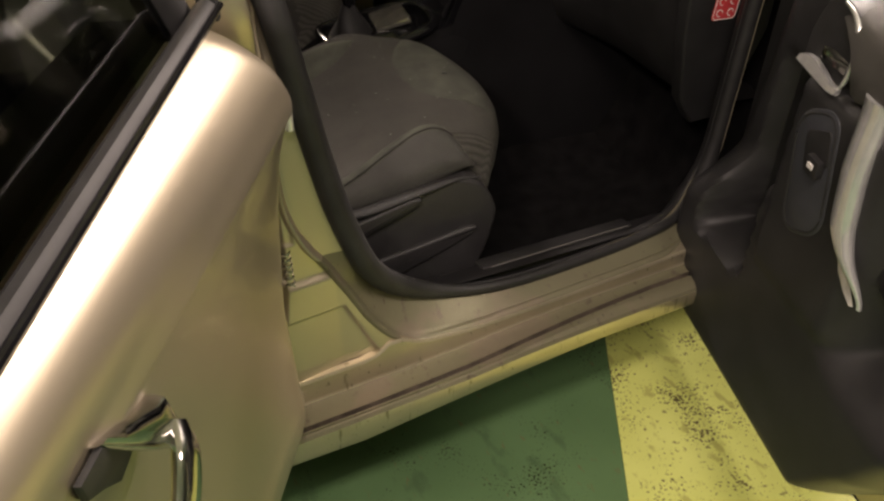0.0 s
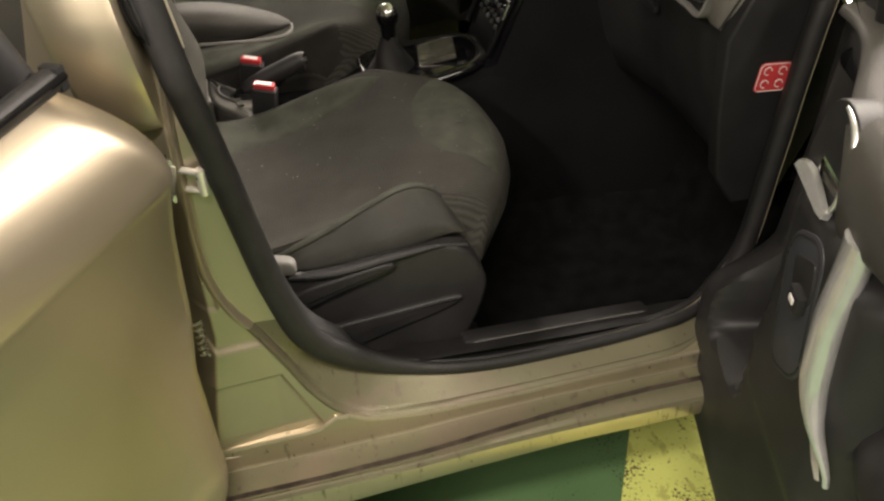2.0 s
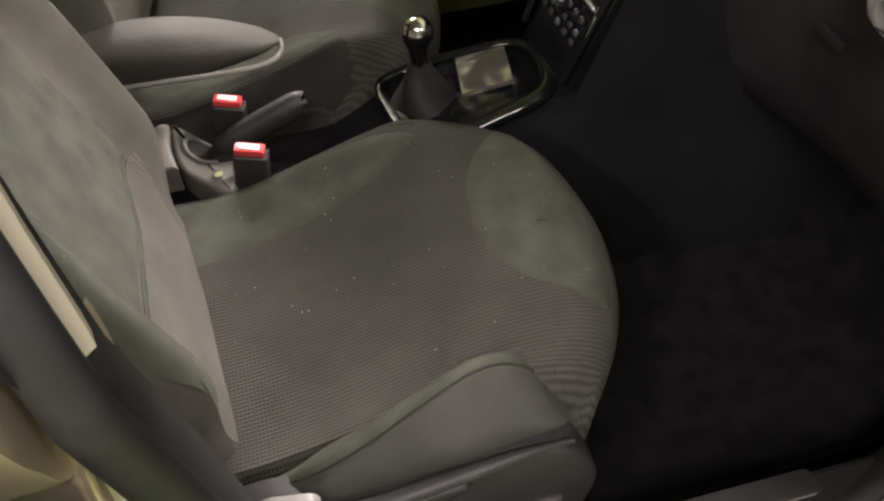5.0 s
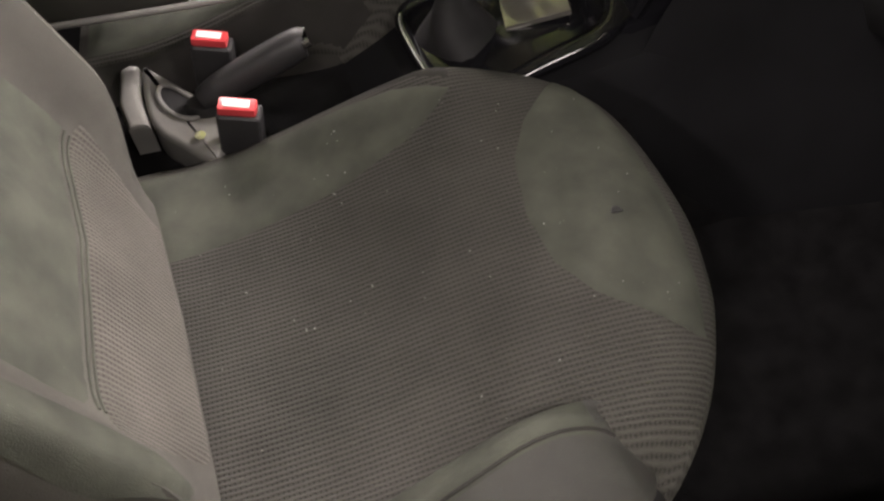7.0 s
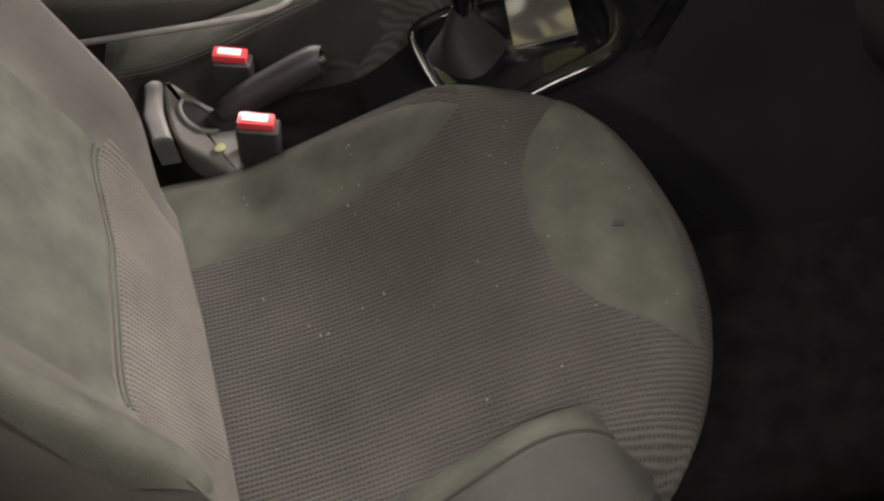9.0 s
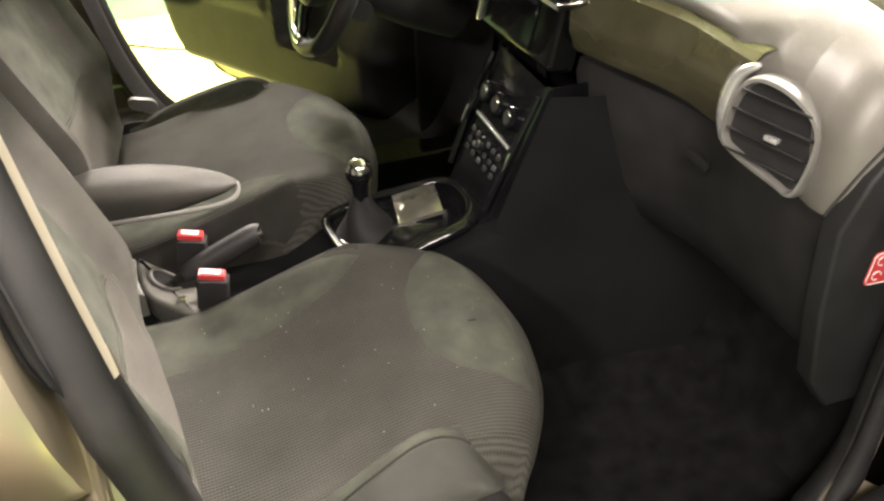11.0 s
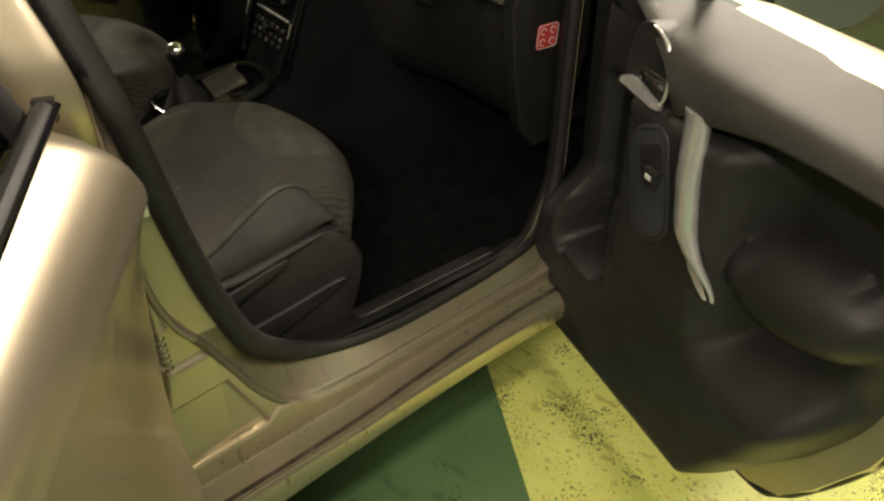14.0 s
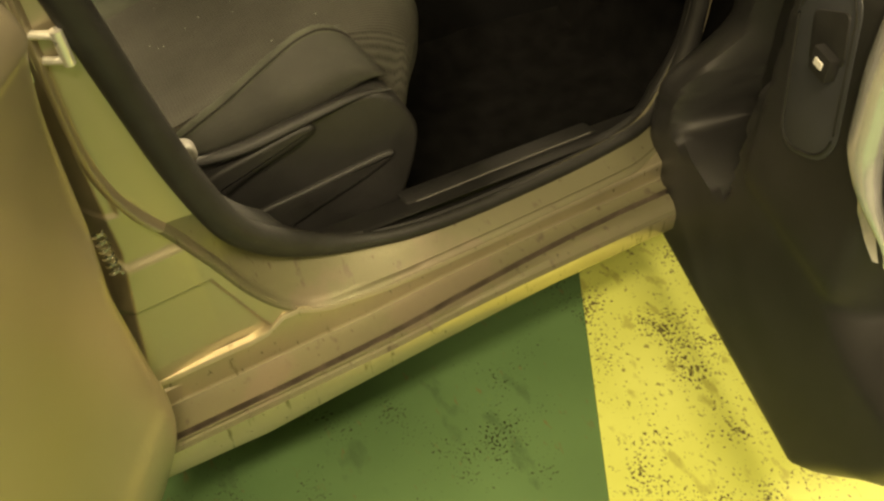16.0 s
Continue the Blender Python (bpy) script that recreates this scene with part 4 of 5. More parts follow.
    for dh in (0.146, 0.153):
        part("panel_piping", tube([back_at(dh, v, back_d(dh, v) + 0.0005) for v in (-0.58 + 1.16 * k / 24 for k in range(25))], 0.0016, 6), SUEDE, seat, "raised double seam along the suede panel")
    posts = [back_at(0.64, dv, -0.01) for dv in (-0.2, 0.2)]
    for p in posts:
        part("headrest_post", tube([p, p + Vector((-0.03, 0, 0.09))], 0.006, 8), CHROME, seat)
    hc = back_at(0.76, 0, 0.0)
    part("headrest", box((0.09, 0.25, 0.17), hc, 0.04, 5, pose(0, 0, 0, 0, -18, 0)), BACKCLOTH, seat, "dark cloth headrest")
    return seat


build_seat("passenger_seat", -0.325, 1, "dark ribbed cloth passenger seat with stained suede fields", "front seats", (0, 0.092, -0.058))
build_seat("driver_seat", 0.453, -1, "dark cloth driver seat with suede front field", "front seats", (-0.06, 0, -0.058))

# ---- seat belt buckles, hand brake, armrest ----
for bx, by, bz, rz in ((0.068, 0.06, 0.735, -14), (0.09, -0.074, 0.718, -14)):
    bk = thing("belt_buckle", "black seat belt buckle with a bright red release button", "buckle", "belt buckles", at=(bx, by, 0.58), shift=(0, 0.094, -0.124 if by > 0 else -0.102))
    turn = pose(0, 0, 0, 0, 8, rz)
    part("buckle_body", box((0.05, 0.027, 0.075), (bx - 0.004, by, bz - 0.042), 0.006, 3, turn), PLASTIC, bk)
    part("release_button", box((0.043, 0.02, 0.014), (bx, by, bz - 0.002), 0.004, 2, turn), RED, bk, "red release button")
    part("button_label", box((0.03, 0.012, 0.003), (bx, by, bz + 0.005), 0.001, 1, turn), WHITE, bk, "worn pale print on the button")
    part("stalk", box((0.018, 0.01, 0.09), (bx - 0.012, by, bz - 0.115), 0.002, 1, turn), PLASTIC, bk)

brake = thing("hand_brake", "black hand brake lever with a chrome button tip", "lever", at=(0.0, 0.0, 0.58), shift=(0, 0.094, -0.118))
part("grip", tube(spline([(0.045, -0.002, 0.69), (0.08, 0.0, 0.705), (0.165, 0.004, 0.738), (0.178, 0.004, 0.742)], 6), lambda t: 0.014 + 0.0055 * math.sin(math.pi * t), 14, flat=1.1), PLASTIC, brake, "black grained grip")
part("button", tube([(0.176, 0.004, 0.7415), (0.186, 0.004, 0.745)], 0.009, 12), CHROME, brake, "chrome release button")
part("boot", rings([[(x + r * math.cos(a) * 1.6, -0.003 + r * math.sin(a), z) for a in (2 * math.pi * k / 14 for k in range(14))] for x, z, r in ((0.05, 0.585, 0.04), (0.05, 0.63, 0.032), (0.052, 0.69, 0.017))]), RUBBER, brake, "black brake boot")
cover = thing("console_end_cover", "scuffed grey plastic console end with a dark oval well", "trim cover", at=(0.0, 0.1, 0.45))
well = [(p.x, p.y) for p in spline([(-0.008, 0.142, 0), (0.006, 0.138, 0), (0.026, 0.114, 0), (0.041, 0.094, 0), (0.034, 0.076, 0), (0.016, 0.08, 0), (-0.002, 0.1, 0), (-0.011, 0.124, 0)], 4, closed=True)]
edge = [(p.x, p.y) for p in spline([(-0.03, 0.19, 0), (-0.004, 0.166, 0), (0.022, 0.134, 0), (0.05, 0.1, 0), (0.066, 0.06, 0), (0.06, 0.01, 0), (0.045, 0.0, 0), (0.012, 0.036, 0), (-0.018, 0.074, 0), (-0.03, 0.13, 0)], 4, closed=True)]
part("cover_shell", plate(edge, 0.11, lambda u, v, w: (u, v, 0.45 + w), 0.008, 3), PALE, cover, "scuffed pale plastic shell")
part("cover_arm", plate([(-0.034, 0.192), (-0.034, 0.132), (-0.024, 0.08), (-0.05, 0.08), (-0.062, 0.13), (-0.058, 0.19), (-0.046, 0.198)], 0.112, lambda u, v, w: (u, v, 0.45 + w), 0.008, 3), PALE, cover, "grey rear arm of the cover")
part("cover_slot", plate(well, 0.004, lambda u, v, w: (u, v, 0.558 + w), 0.001, 1), RUBBER, cover, "dark oval well")
part("cover_rim", tube([Vector((u, v, 0.5615)) for u, v in well + well[:1]], 0.0035, 8, cap=False), PALE, cover, "rounded rim of the well")
part("cover_screw", tube([(0.036, 0.04, 0.558), (0.036, 0.04, 0.566)], 0.007, 10), CHROME, cover, "steel screw head")

rest = thing("armrest", "dark leatherette folding armrest with pale piping", "armrest", at=(0.0, 0.13, 0.75), shift=(0, 0.106, -0.128))
secs = []
for k in range(17):
    t = k / 16
    x = -0.22 + 0.385 * t
    g = math.sin(math.pi * min(1.0, max(0.0, t * 0.985 + 0.01))) ** 0.45
    top, bot = 0.842 - 0.045 * t ** 3 , 0.742 + 0.012 * t
    c, hh = (top + bot) / 2, (top - bot) / 2
    secs.append([(x, 0.135 + 0.055 * g * math.copysign(abs(math.cos(a)) ** 0.7, math.cos(a)), c + hh * g * math.copysign(abs(math.sin(a)) ** 0.8, math.sin(a))) for a in (2 * math.pi * j / 24 for j in range(24))])
part("pad", rings(secs), DOORPAD, rest, "dark leatherette pad")
part("piping", tube(spline([(-0.18, 0.082, 0.775), (-0.05, 0.079, 0.772), (0.08, 0.08, 0.767), (0.14, 0.09, 0.765), (0.163, 0.115, 0.765), (0.166, 0.15, 0.765)], 6), 0.0045, 8), PALE, rest, "pale worn piping")

# ---- centre console ----
CY = 0.02  # the console is built round this line and then moved
console = thing("centre_console", "glossy black centre console with gear lever and radio buttons", "console", at=(0.45, CY, 0.58), shift=(0, 0.1, -0.112))
secs = []
for x, z, w in ((-0.3, 0.6, 0.08), (0.1, 0.6, 0.085), (0.22, 0.625, 0.09), (0.3, 0.655, 0.1), (0.45, 0.665, 0.115), (0.56, 0.69, 0.12), (0.66, 0.72, 0.125), (0.8, 0.76, 0.13)):
    secs.append([(x, CY + s * w, zz) for s, zz in ((-1.05, 0.32), (-1, z - 0.03), (-0.9, z - 0.004), (-0.6, z), (0.6, z), (0.9, z - 0.004), (1, z - 0.03), (1.05, 0.32))])
part("tunnel", rings(secs), FOOTWELL, console, "dark tunnel cover")
# gear frame: a raised glossy ring
ring = spline([(0.312, 0.02, 0.675), (0.328, -0.05, 0.677), (0.37, -0.088, 0.68), (0.46, -0.07, 0.69), (0.545, -0.045, 0.7), (0.57, 0.02, 0.705), (0.55, 0.1, 0.7), (0.46, 0.115, 0.69), (0.36, 0.11, 0.68), (0.312, 0.085, 0.677)], 6, closed=True)
part("gear_frame", tube(ring + ring[:1], lambda t: 0.0095 + 0.006 * ease(0.15, 0.38, t) * ease(0.55, 0.45, t), 12, cap=False, flat=0.8), GLOSS, console, "glossy black gear lever frame")
# Silver line laid along the tip as the gloss frame's highlight.
part("gear_frame_highlight", tube([p + Vector((-0.004, -0.006, 0.007)) for p in ring[54:] + ring[:10]], 0.0013, 8), SATIN, console, "thin silver line put in as the highlight on the frame's tip")
part("gear_plate", plate([(p.x, p.y) for p in ring[::2]], 0.006, lambda u, v, w: (u, v, 0.668 + 0.085 * (u - 0.3) + w), 0.002), GLOSS, console, "black gear plate")
part("tray", box((0.085, 0.1, 0.008), (0.478, 0.05, 0.694), 0.003, 2, pose(0, 0, 0, 0, -12, -8)), TRAY, console, "glossy tray plate")
# gear lever
lever = thing("gear_lever", "gear lever with chrome capped knob and black leather boot", "lever", at=(0.36, 0.01, 0.68), shift=(0, 0.108, -0.118))
secs = []
for k in range(9):
    t = k / 8
    r = 0.036 * (1 - t) ** 1.1 + 0.013
    secs.append([(0.372 - 0.006 * t + r * math.cos(a) * (1.1 + 0.12 * math.sin(3 * a + 6 * t)), 0.015 - 0.01 * t + r * math.sin(a) * (1 + 0.12 * math.cos(4 * a + 5 * t)), 0.68 + 0.09 * t) for a in (2 * math.pi * j / 22 for j in range(22))])
part("boot", rings(secs), RUBBER, lever, "creased black leather boot")
part("shaft", tube([(0.367, 0.006, 0.755), (0.366, 0.005, 0.8)], lambda t: 0.014 + 0.004 * t, 14), GLOSS, lever, "black lever shaft")
secs = []
for k in range(11):
    a0 = -math.pi / 2 + math.pi * k / 10
    secs.append([(0.366 + 0.024 * math.cos(a0) * math.cos(a) + 1e-5 * math.cos(a), 0.005 + 0.022 * math.cos(a0) * math.sin(a) + 1e-5 * math.sin(a), 0.812 + 0.027 * math.sin(a0)) for a in (2 * math.pi * j / 18 for j in range(18))])
knob = part("knob", rings(secs), GLOSS, lever, "black gear knob")
part("knob_cap", rings([[(0.366 + r * math.cos(a), 0.005 + r * math.sin(a), z) for a in (2 * math.pi * j / 18 for j in range(18))] for z, r in ((0.822, 0.0235), (0.83, 0.021), (0.838, 0.014), (0.8415, 0.004))]), CHROME, knob, "chrome knob cap")

# centre stack
def stack(u, v, w):
    """u across from the middle, v up the face (0 bottom to 1 top), w out of the face."""
    x, z = 0.565 + 0.105 * v, 0.70 + 0.245 * v
    return Vector((x - 0.92 * w, CY + 0.01 + u, z + 0.39 * w))
part("stack_body", rings([[stack(s * wd, v, 0) + Vector((dx, 0, 0)) for s, dx in ((-1, 0.3), (-1, 0.012), (-0.92, 0), (0.92, 0), (1, 0.012), (1, 0.3))] for v, wd in ((-0.05, 0.085), (0.3, 0.095), (0.7, 0.1), (1.02, 0.105))], closed=False), GLOSS, console, "glossy black centre stack")
for s in (-1, 1):
    part("stack_edge", tube([stack(s * 0.092, 0.1, 0.006), stack(s * 0.099, 0.5, 0.008), stack(s * 0.103, 0.95, 0.006)], 0.0065, 8), GLOSS, console, "glossy edge strip")
    # A short bright piece stands in for the highlight on the strip.
    part("stack_glint", tube([stack(s * 0.1, 0.42, 0.012), stack(s * 0.1, 0.55, 0.013)], 0.003, 8), CHROME, console, "small chrome piece put in as a highlight on the edge strip")
for row, (v, n, wdt) in enumerate(((0.36, 6, 0.012), (0.44, 6, 0.012), (0.3, 5, 0.012))):
    for k in range(n):
        u = -0.06 + 0.12 * k / (n - 1)
        p = stack(u, v, 0.004)
        part("button", box((0.006, wdt, 0.01), p, 0.0018, 1, pose(0, 0, 0, 0, 23, 0)), PLASTIC if (row + k) % 4 else SWITCH, console)
for u, v, r in ((-0.055, 0.72, 0.021), (0.0, 0.72, 0.023), (0.055, 0.72, 0.021), (0.0, 0.42, 0.012)):
    a, b = stack(u, v, 0.0), stack(u, v, 0.018)
    dial = part("dial", tube([a, b - (b - a) * 0.15, b], lambda t, r=r: r if t < 0.8 else r * 0.85, 20), GLOSS, console, "black climate dial")
    part("dial_ring", tube([a + (b - a) * 0.9, b + (b - a) * 0.02], r * 0.62, 20), PLASTIC, dial, "dark dial cap")
    # Glint on the black dial, modelled as a quarter arc of chrome.
    part("dial_glint", tube([b + Vector((-0.001, r * 0.75 * math.cos(q), r * 0.75 * math.sin(q))) for q in (radians(100 + 10 * j) for j in range(9))], 0.0015, 6), CHROME, dial, "chrome arc put in as the glint on the dial edge")
part("radio_slot", box((0.004, 0.15, 0.006), stack(0, 0.54, 0.003), 0.001, 1, pose(0, 0, 0, 0, 23, 0)), SATIN, console, "thin satin strip")

# side wall of the footwell beside the stack
def well(u, v):
    z = 0.36 + 0.58 * v
    x0 = 0.575 + 0.1 * max(0.0, (z - 0.7) / 0.245) - 0.06 * ease(0.7, 0.5, z)
    return (x0 + 0.5 * u, -0.088 - 0.012 * ease(0, 0.15, u) - 0.08 * u - 0.02 * ease(0.66, 0.5, z), z)
part("footwell_panel", grid(20, 14, well), FOOTWELL, console, "dark panel beside the footwell")
part("footwell_panel", grid(20, 14, lambda u, v: (well(u, v)[0], 2 * CY - well(u, v)[1], well(u, v)[2])), FOOTWELL, console, "dark panel beside the driver footwell")


# ---- dashboard ----
dash = thing("dashboard", "dark grey dashboard with bronze trim band and air vents", "dashboard", at=(0.9, CY, 0.6), shift=(0, 0.14, -0.055))


def dash_x(y):
    """How far the trim band stands from the middle of the car."""
    return 0.705 + 0.075 * ease(0.1, 0.42, abs(y - 0.06)) + 0.02 * ease(0.55, 0.68, abs(y - CY))


# the soft pad: its lip runs along the band, folds down round the side vent and turns forward along the door
LIP = [Vector((dash_x(y) + 0.008, y, 0)) for y in (CY + 0.668 - 1.188 * k / 54 for k in range(55))]
LIP += spline([(0.797, -0.53, 0), (0.793, -0.575, 0), (0.79, -0.6, 0), (0.793, -0.622, 0), (0.806, -0.639, 0), (0.83, -0.647, 0), (0.87, -0.651, 0), (0.93, -0.652, 0), (1.02, -0.65, 0)], 6)
STRAIGHT = [(0.02, 1.066), (0.008, 1.069), (0.003, 1.074), (0.0, 1.08), (0.0, 1.086), (0.004, 1.093), (0.013, 1.099), (0.03, 1.104), (0.052, 1.108), (0.075, 1.112), (0.1, 1.116), (0.16, 1.12), (0.24, 1.121), (0.34, 1.115)]
FOLDED = [(0.02, 0.93), (0.004, 0.932), (0.0, 0.942), (0.0, 1.0), (0.001, 1.028), (0.006, 1.049), (0.016, 1.07), (0.032, 1.089), (0.052, 1.102), (0.075, 1.11), (0.1, 1.115), (0.16, 1.12), (0.24, 1.121), (0.34, 1.115)]
secs = []
for p in LIP:
    fold = ease(-0.42, -0.465, p.y) if p.y < 0 else ease(0.56, 0.6, p.y)
    mid_y = max(-0.43, min(0.45, p.y))
    inward = (Vector((1.16, mid_y, 0)) - p)
    reach = inward.length
    inward.normalize()
    secs.append([p + inward * min(a0 + (a1 - a0) * fold, reach) + Vector((0, 0, z0 + (z1 - z0) * fold)) for (a0, z0), (a1, z1) in zip(STRAIGHT, FOLDED)])
part("pad", rings(secs, closed=False), SOFT, dash, "soft grained grey dashboard top folded down beside the side vent")
part("pad_back", rings([[(x, y, z) for x, z in ((1.05, 1.1), (1.16, 1.109), (1.27, 1.09))] for y in [CY - 0.62 + 1.24 * k / 10 for k in range(11)]], closed=False), SOFT, dash, "grey dash top under the windscreen")
part("windscreen_slot", tube([(1.07, -0.33, 1.123), (1.13, 0.0, 1.126), (1.17, 0.3, 1.124)], 0.007, 6, flat=0.4), RUBBER, dash, "dark demister slot")
for hy in (0.02, 0.1):
    part("mirror_mark", box((0.05, 0.02, 0.006), (1.12, hy, 1.126), 0.002, 1), SOFT, dash)

# trim band
secs = []
for y in [-0.47 + 0.36 * k / 30 for k in range(31)]:
    x0 = dash_x(y)
    secs.append([(x0 + 0.05, y, 1.08), (x0 + 0.012, y, 1.078), (x0 - 0.002, y, 1.066), (x0 - 0.008, y, 1.03), (x0 - 0.006, y, 0.985), (x0 + 0.006, y, 0.952), (x0 + 0.03, y, 0.938), (x0 + 0.08, y, 0.934)])
part("trim_band", rings(secs, closed=False), BAND, dash, "satin bronze trim band")
secs = []
for y in [0.1 + 0.57 * k / 20 for k in range(21)]:
    x0 = dash_x(y)
    secs.append([(x0 + 0.05, y, 1.09), (x0 + 0.012, y, 1.085), (x0 - 0.006, y, 1.03), (x0 + 0.006, y, 0.952), (x0 + 0.06, y, 0.93)])
part("driver_band", rings(secs, closed=False), PLASTIC, dash, "dark driver side dash face")

# end cap towards the door
cap_line = [(0.79, 0.93), (0.816, 0.995), (0.842, 1.03), (0.87, 1.037), (0.93, 1.035), (1.0, 1.02), (1.0, 0.8), (0.94, 0.62), (0.86, 0.62), (0.82, 0.68), (0.8, 0.8)]
part("end_cap", plate(cap_line, 0.03, lambda u, v, w: (u, -0.63 - w, v), 0.006, 3), CAP, dash, "dark plastic dash end cap")
part("pad_seam", tube(spline([(0.788, -0.632, 0.94), (0.812, -0.6435, 1.0), (0.84, -0.6495, 1.045), (0.86, -0.645, 1.066), (0.88, -0.625, 1.091), (0.9, -0.595, 1.105), (0.95, -0.57, 1.113)], 6), 0.0018, 6), RUBBER, dash, "dark seam between pad and end panel")
sticker = part("warning_label", plate(rounded(0.056, 0.05, 0.008, cx=0.0, cy=0.0), 0.001, lambda u, v, w: (0.880 + u + v * 0.09, -0.6605 - w, 0.862 + v - u * 0.05), 0.0004, 1), RED, dash, "small red airbag warning label")
for su in (-0.0125, 0.0125):
    for sv in (-0.011, 0.011):
        part("warning_symbol", tube([(0.880 + su + sv * 0.09 + 0.0065 * math.cos(a), -0.662, 0.862 + sv - su * 0.05 + 0.0065 * math.sin(a)) for a in (2 * math.pi * k / 14 for k in range(12))], 0.0009, 6), WHITE, sticker, "pale printed symbol")
part("warning_border", tube([(0.880 + u * 0.93 + v * 0.085, -0.662, 0.862 + v * 0.93 - u * 0.05) for u, v in rounded(0.056, 0.05, 0.008) + rounded(0.056, 0.05, 0.008)[:1]], 0.0007, 6, cap=False), WHITE, sticker, "pale border line")

# glove box and lower dash
secs = []
for y in [-0.615 + 0.53 * k / 16 for k in range(17)]:
    x0 = dash_x(y)
    secs.append([(x0 + 0.08, y, 0.934), (x0 + 0.035, y, 0.925), (x0 + 0.03, y, 0.9), (x0 + 0.045, y, 0.82), (x0 + 0.07, y, 0.72), (x0 + 0.1, y, 0.65), (x0 + 0.14, y, 0.62), (1.2, y, 0.6)])
part("glove_box", rings(secs, closed=False), PLASTIC, dash, "black plastic glove box and lower dash")
part("glove_catch", box((0.01, 0.05, 0.014), (0.805, -0.36, 0.865), 0.004, 2), PLASTIC, dash, "black catch")
secs = []
for y in [0.05 + 0.63 * k / 14 for k in range(15)]:
    x0 = dash_x(y)
    secs.append([(x0 + 0.06, y, 0.94), (x0 + 0.03, y, 0.92), (x0 + 0.05, y, 0.8), (x0 + 0.09, y, 0.68), (x0 + 0.14, y, 0.64), (1.2, y, 0.6)])
part("knee_panel", rings(secs, closed=False), PLASTIC, dash, "black plastic lower dash by the wheel")


def vent(name, cx, cyy, cz, outline, face_tilt, slats, yaw):
    """An air vent: raised frame, dark box and slats. u runs towards -y, v up."""
    m = pose(cx, cyy, cz, 0, face_tilt, yaw)
    def place(u, v, w):
        return m @ Vector((-w, -u, v))
    rim = spline([(u, v, 0) for u, v in outline], 5, closed=True)
    secs = []
    for p in rim + rim[:1]:
        d = Vector((p.x, p.y, 0)).normalized()
        secs.append([place(p.x + d.x * a, p.y + d.y * a, w) for a, w in ((0.008, -0.02), (0.0075, 0.002), (0.005, 0.008), (0.0005, 0.009), (-0.002, 0.004), (-0.004, -0.03))])
    v_ob = part(name, rings(secs, closed=False), PALE, dash, "grey framed air vent")
    part("vent_box", plate([(p.x * 0.98, p.y * 0.98) for p in rim], 0.003, lambda u, v, w: place(u, v, w - 0.006), 0.001, 1), RUBBER, v_ob, "dark vent opening")
    vs = [p.y for p in rim]
    for k in range(slats):
        v = min(vs) + (max(vs) - min(vs)) * (k + 0.7) / (slats + 0.4)
        row = [p.x for p in rim if abs(p.y - v) < 0.012]
        a, b = min(row) * 0.92, max(row) * 0.92
        part("slat", box((0.022, b - a, 0.003), m @ Vector((-0.001, -(a + b) / 2, v)), 0.001, 1, m.to_3x3().to_4x4() @ pose(0, 0, 0, 0, 18, 0)), RUBBER, v_ob)
    part("vent_tab", box((0.012, 0.018, 0.006), m @ Vector((-0.012, -0.01, -0.005)), 0.002, 2, m.to_3x3().to_4x4()), SATIN, v_ob, "silver vent tab")
    return v_ob


vent("side_vent", 0.776, -0.53, 1.003, [(-0.036, 0.05), (-0.055, 0.028), (-0.062, -0.01), (-0.058, -0.034), (-0.035, -0.044), (0.02, -0.056), (0.045, -0.062), (0.056, -0.047), (0.061, -0.005), (0.056, 0.022), (0.036, 0.04), (0.0, 0.052)], 8, 4, 16)
crescent = spline([(0.782, -0.477, 1.066), (0.772, -0.456, 1.045), (0.768, -0.445, 1.0), (0.774, -0.447, 0.955), (0.786, -0.456, 0.94)], 6)
part("vent_surround", tube(crescent, lambda t: 0.003 + 0.007 * math.sin(math.pi * t) ** 0.7, 10), SATIN, dash, "satin crescent between trim band and vent")
part("band_end", tube([p + Vector((0.002, 0.017, 0)) for p in crescent], 0.0022, 8), CHROME, dash, "thin bright end line of the trim band")

# centre screen and vents
sm = pose(0.69, 0.035, 0.985, 0, 12, 4)
part("screen_housing", box((0.05, 0.27, 0.15), sm @ Vector((0.02, 0, 0.0)), 0.012, 3, sm.to_3x3().to_4x4()), GLOSS, dash, "glossy black centre housing")
part("screen", box((0.006, 0.15, 0.085), sm @ Vector((-0.006, 0.01, -0.02)), 0.002, 1, sm.to_3x3().to_4x4()), GLOSS, dash, "dark switched off screen")
part("screen_trim", box((0.008, 0.27, 0.008), sm @ Vector((-0.008, 0.0, 0.03)), 0.003, 2, sm.to_3x3().to_4x4()), SATIN, dash, "satin strip above the screen")
part("screen_side", box((0.008, 0.008, 0.13), sm @ Vector((-0.008, 0.13, -0.01)), 0.003, 2, sm.to_3x3().to_4x4()), SATIN, dash, "satin side strip")
for k in range(2):
    cv = part("centre_vent", box((0.02, 0.115, 0.04), sm @ Vector((-0.002, -0.062 + 0.124 * k, 0.056)), 0.004, 2, sm.to_3x3().to_4x4()), RUBBER, dash, "dark centre air vent")
    for j in range(3):
        part("slat", box((0.012, 0.105, 0.0025), sm @ Vector((-0.012, -0.062 + 0.124 * k, 0.044 + 0.012 * j)), 0.0008, 1, sm.to_3x3().to_4x4()), PLASTIC, cv)
    part("vent_tab", box((0.01, 0.014, 0.005), sm @ Vector((-0.018, -0.055 + 0.124 * k, 0.056)), 0.0015, 1, sm.to_3x3().to_4x4()), SATIN, cv, "silver vent tab")
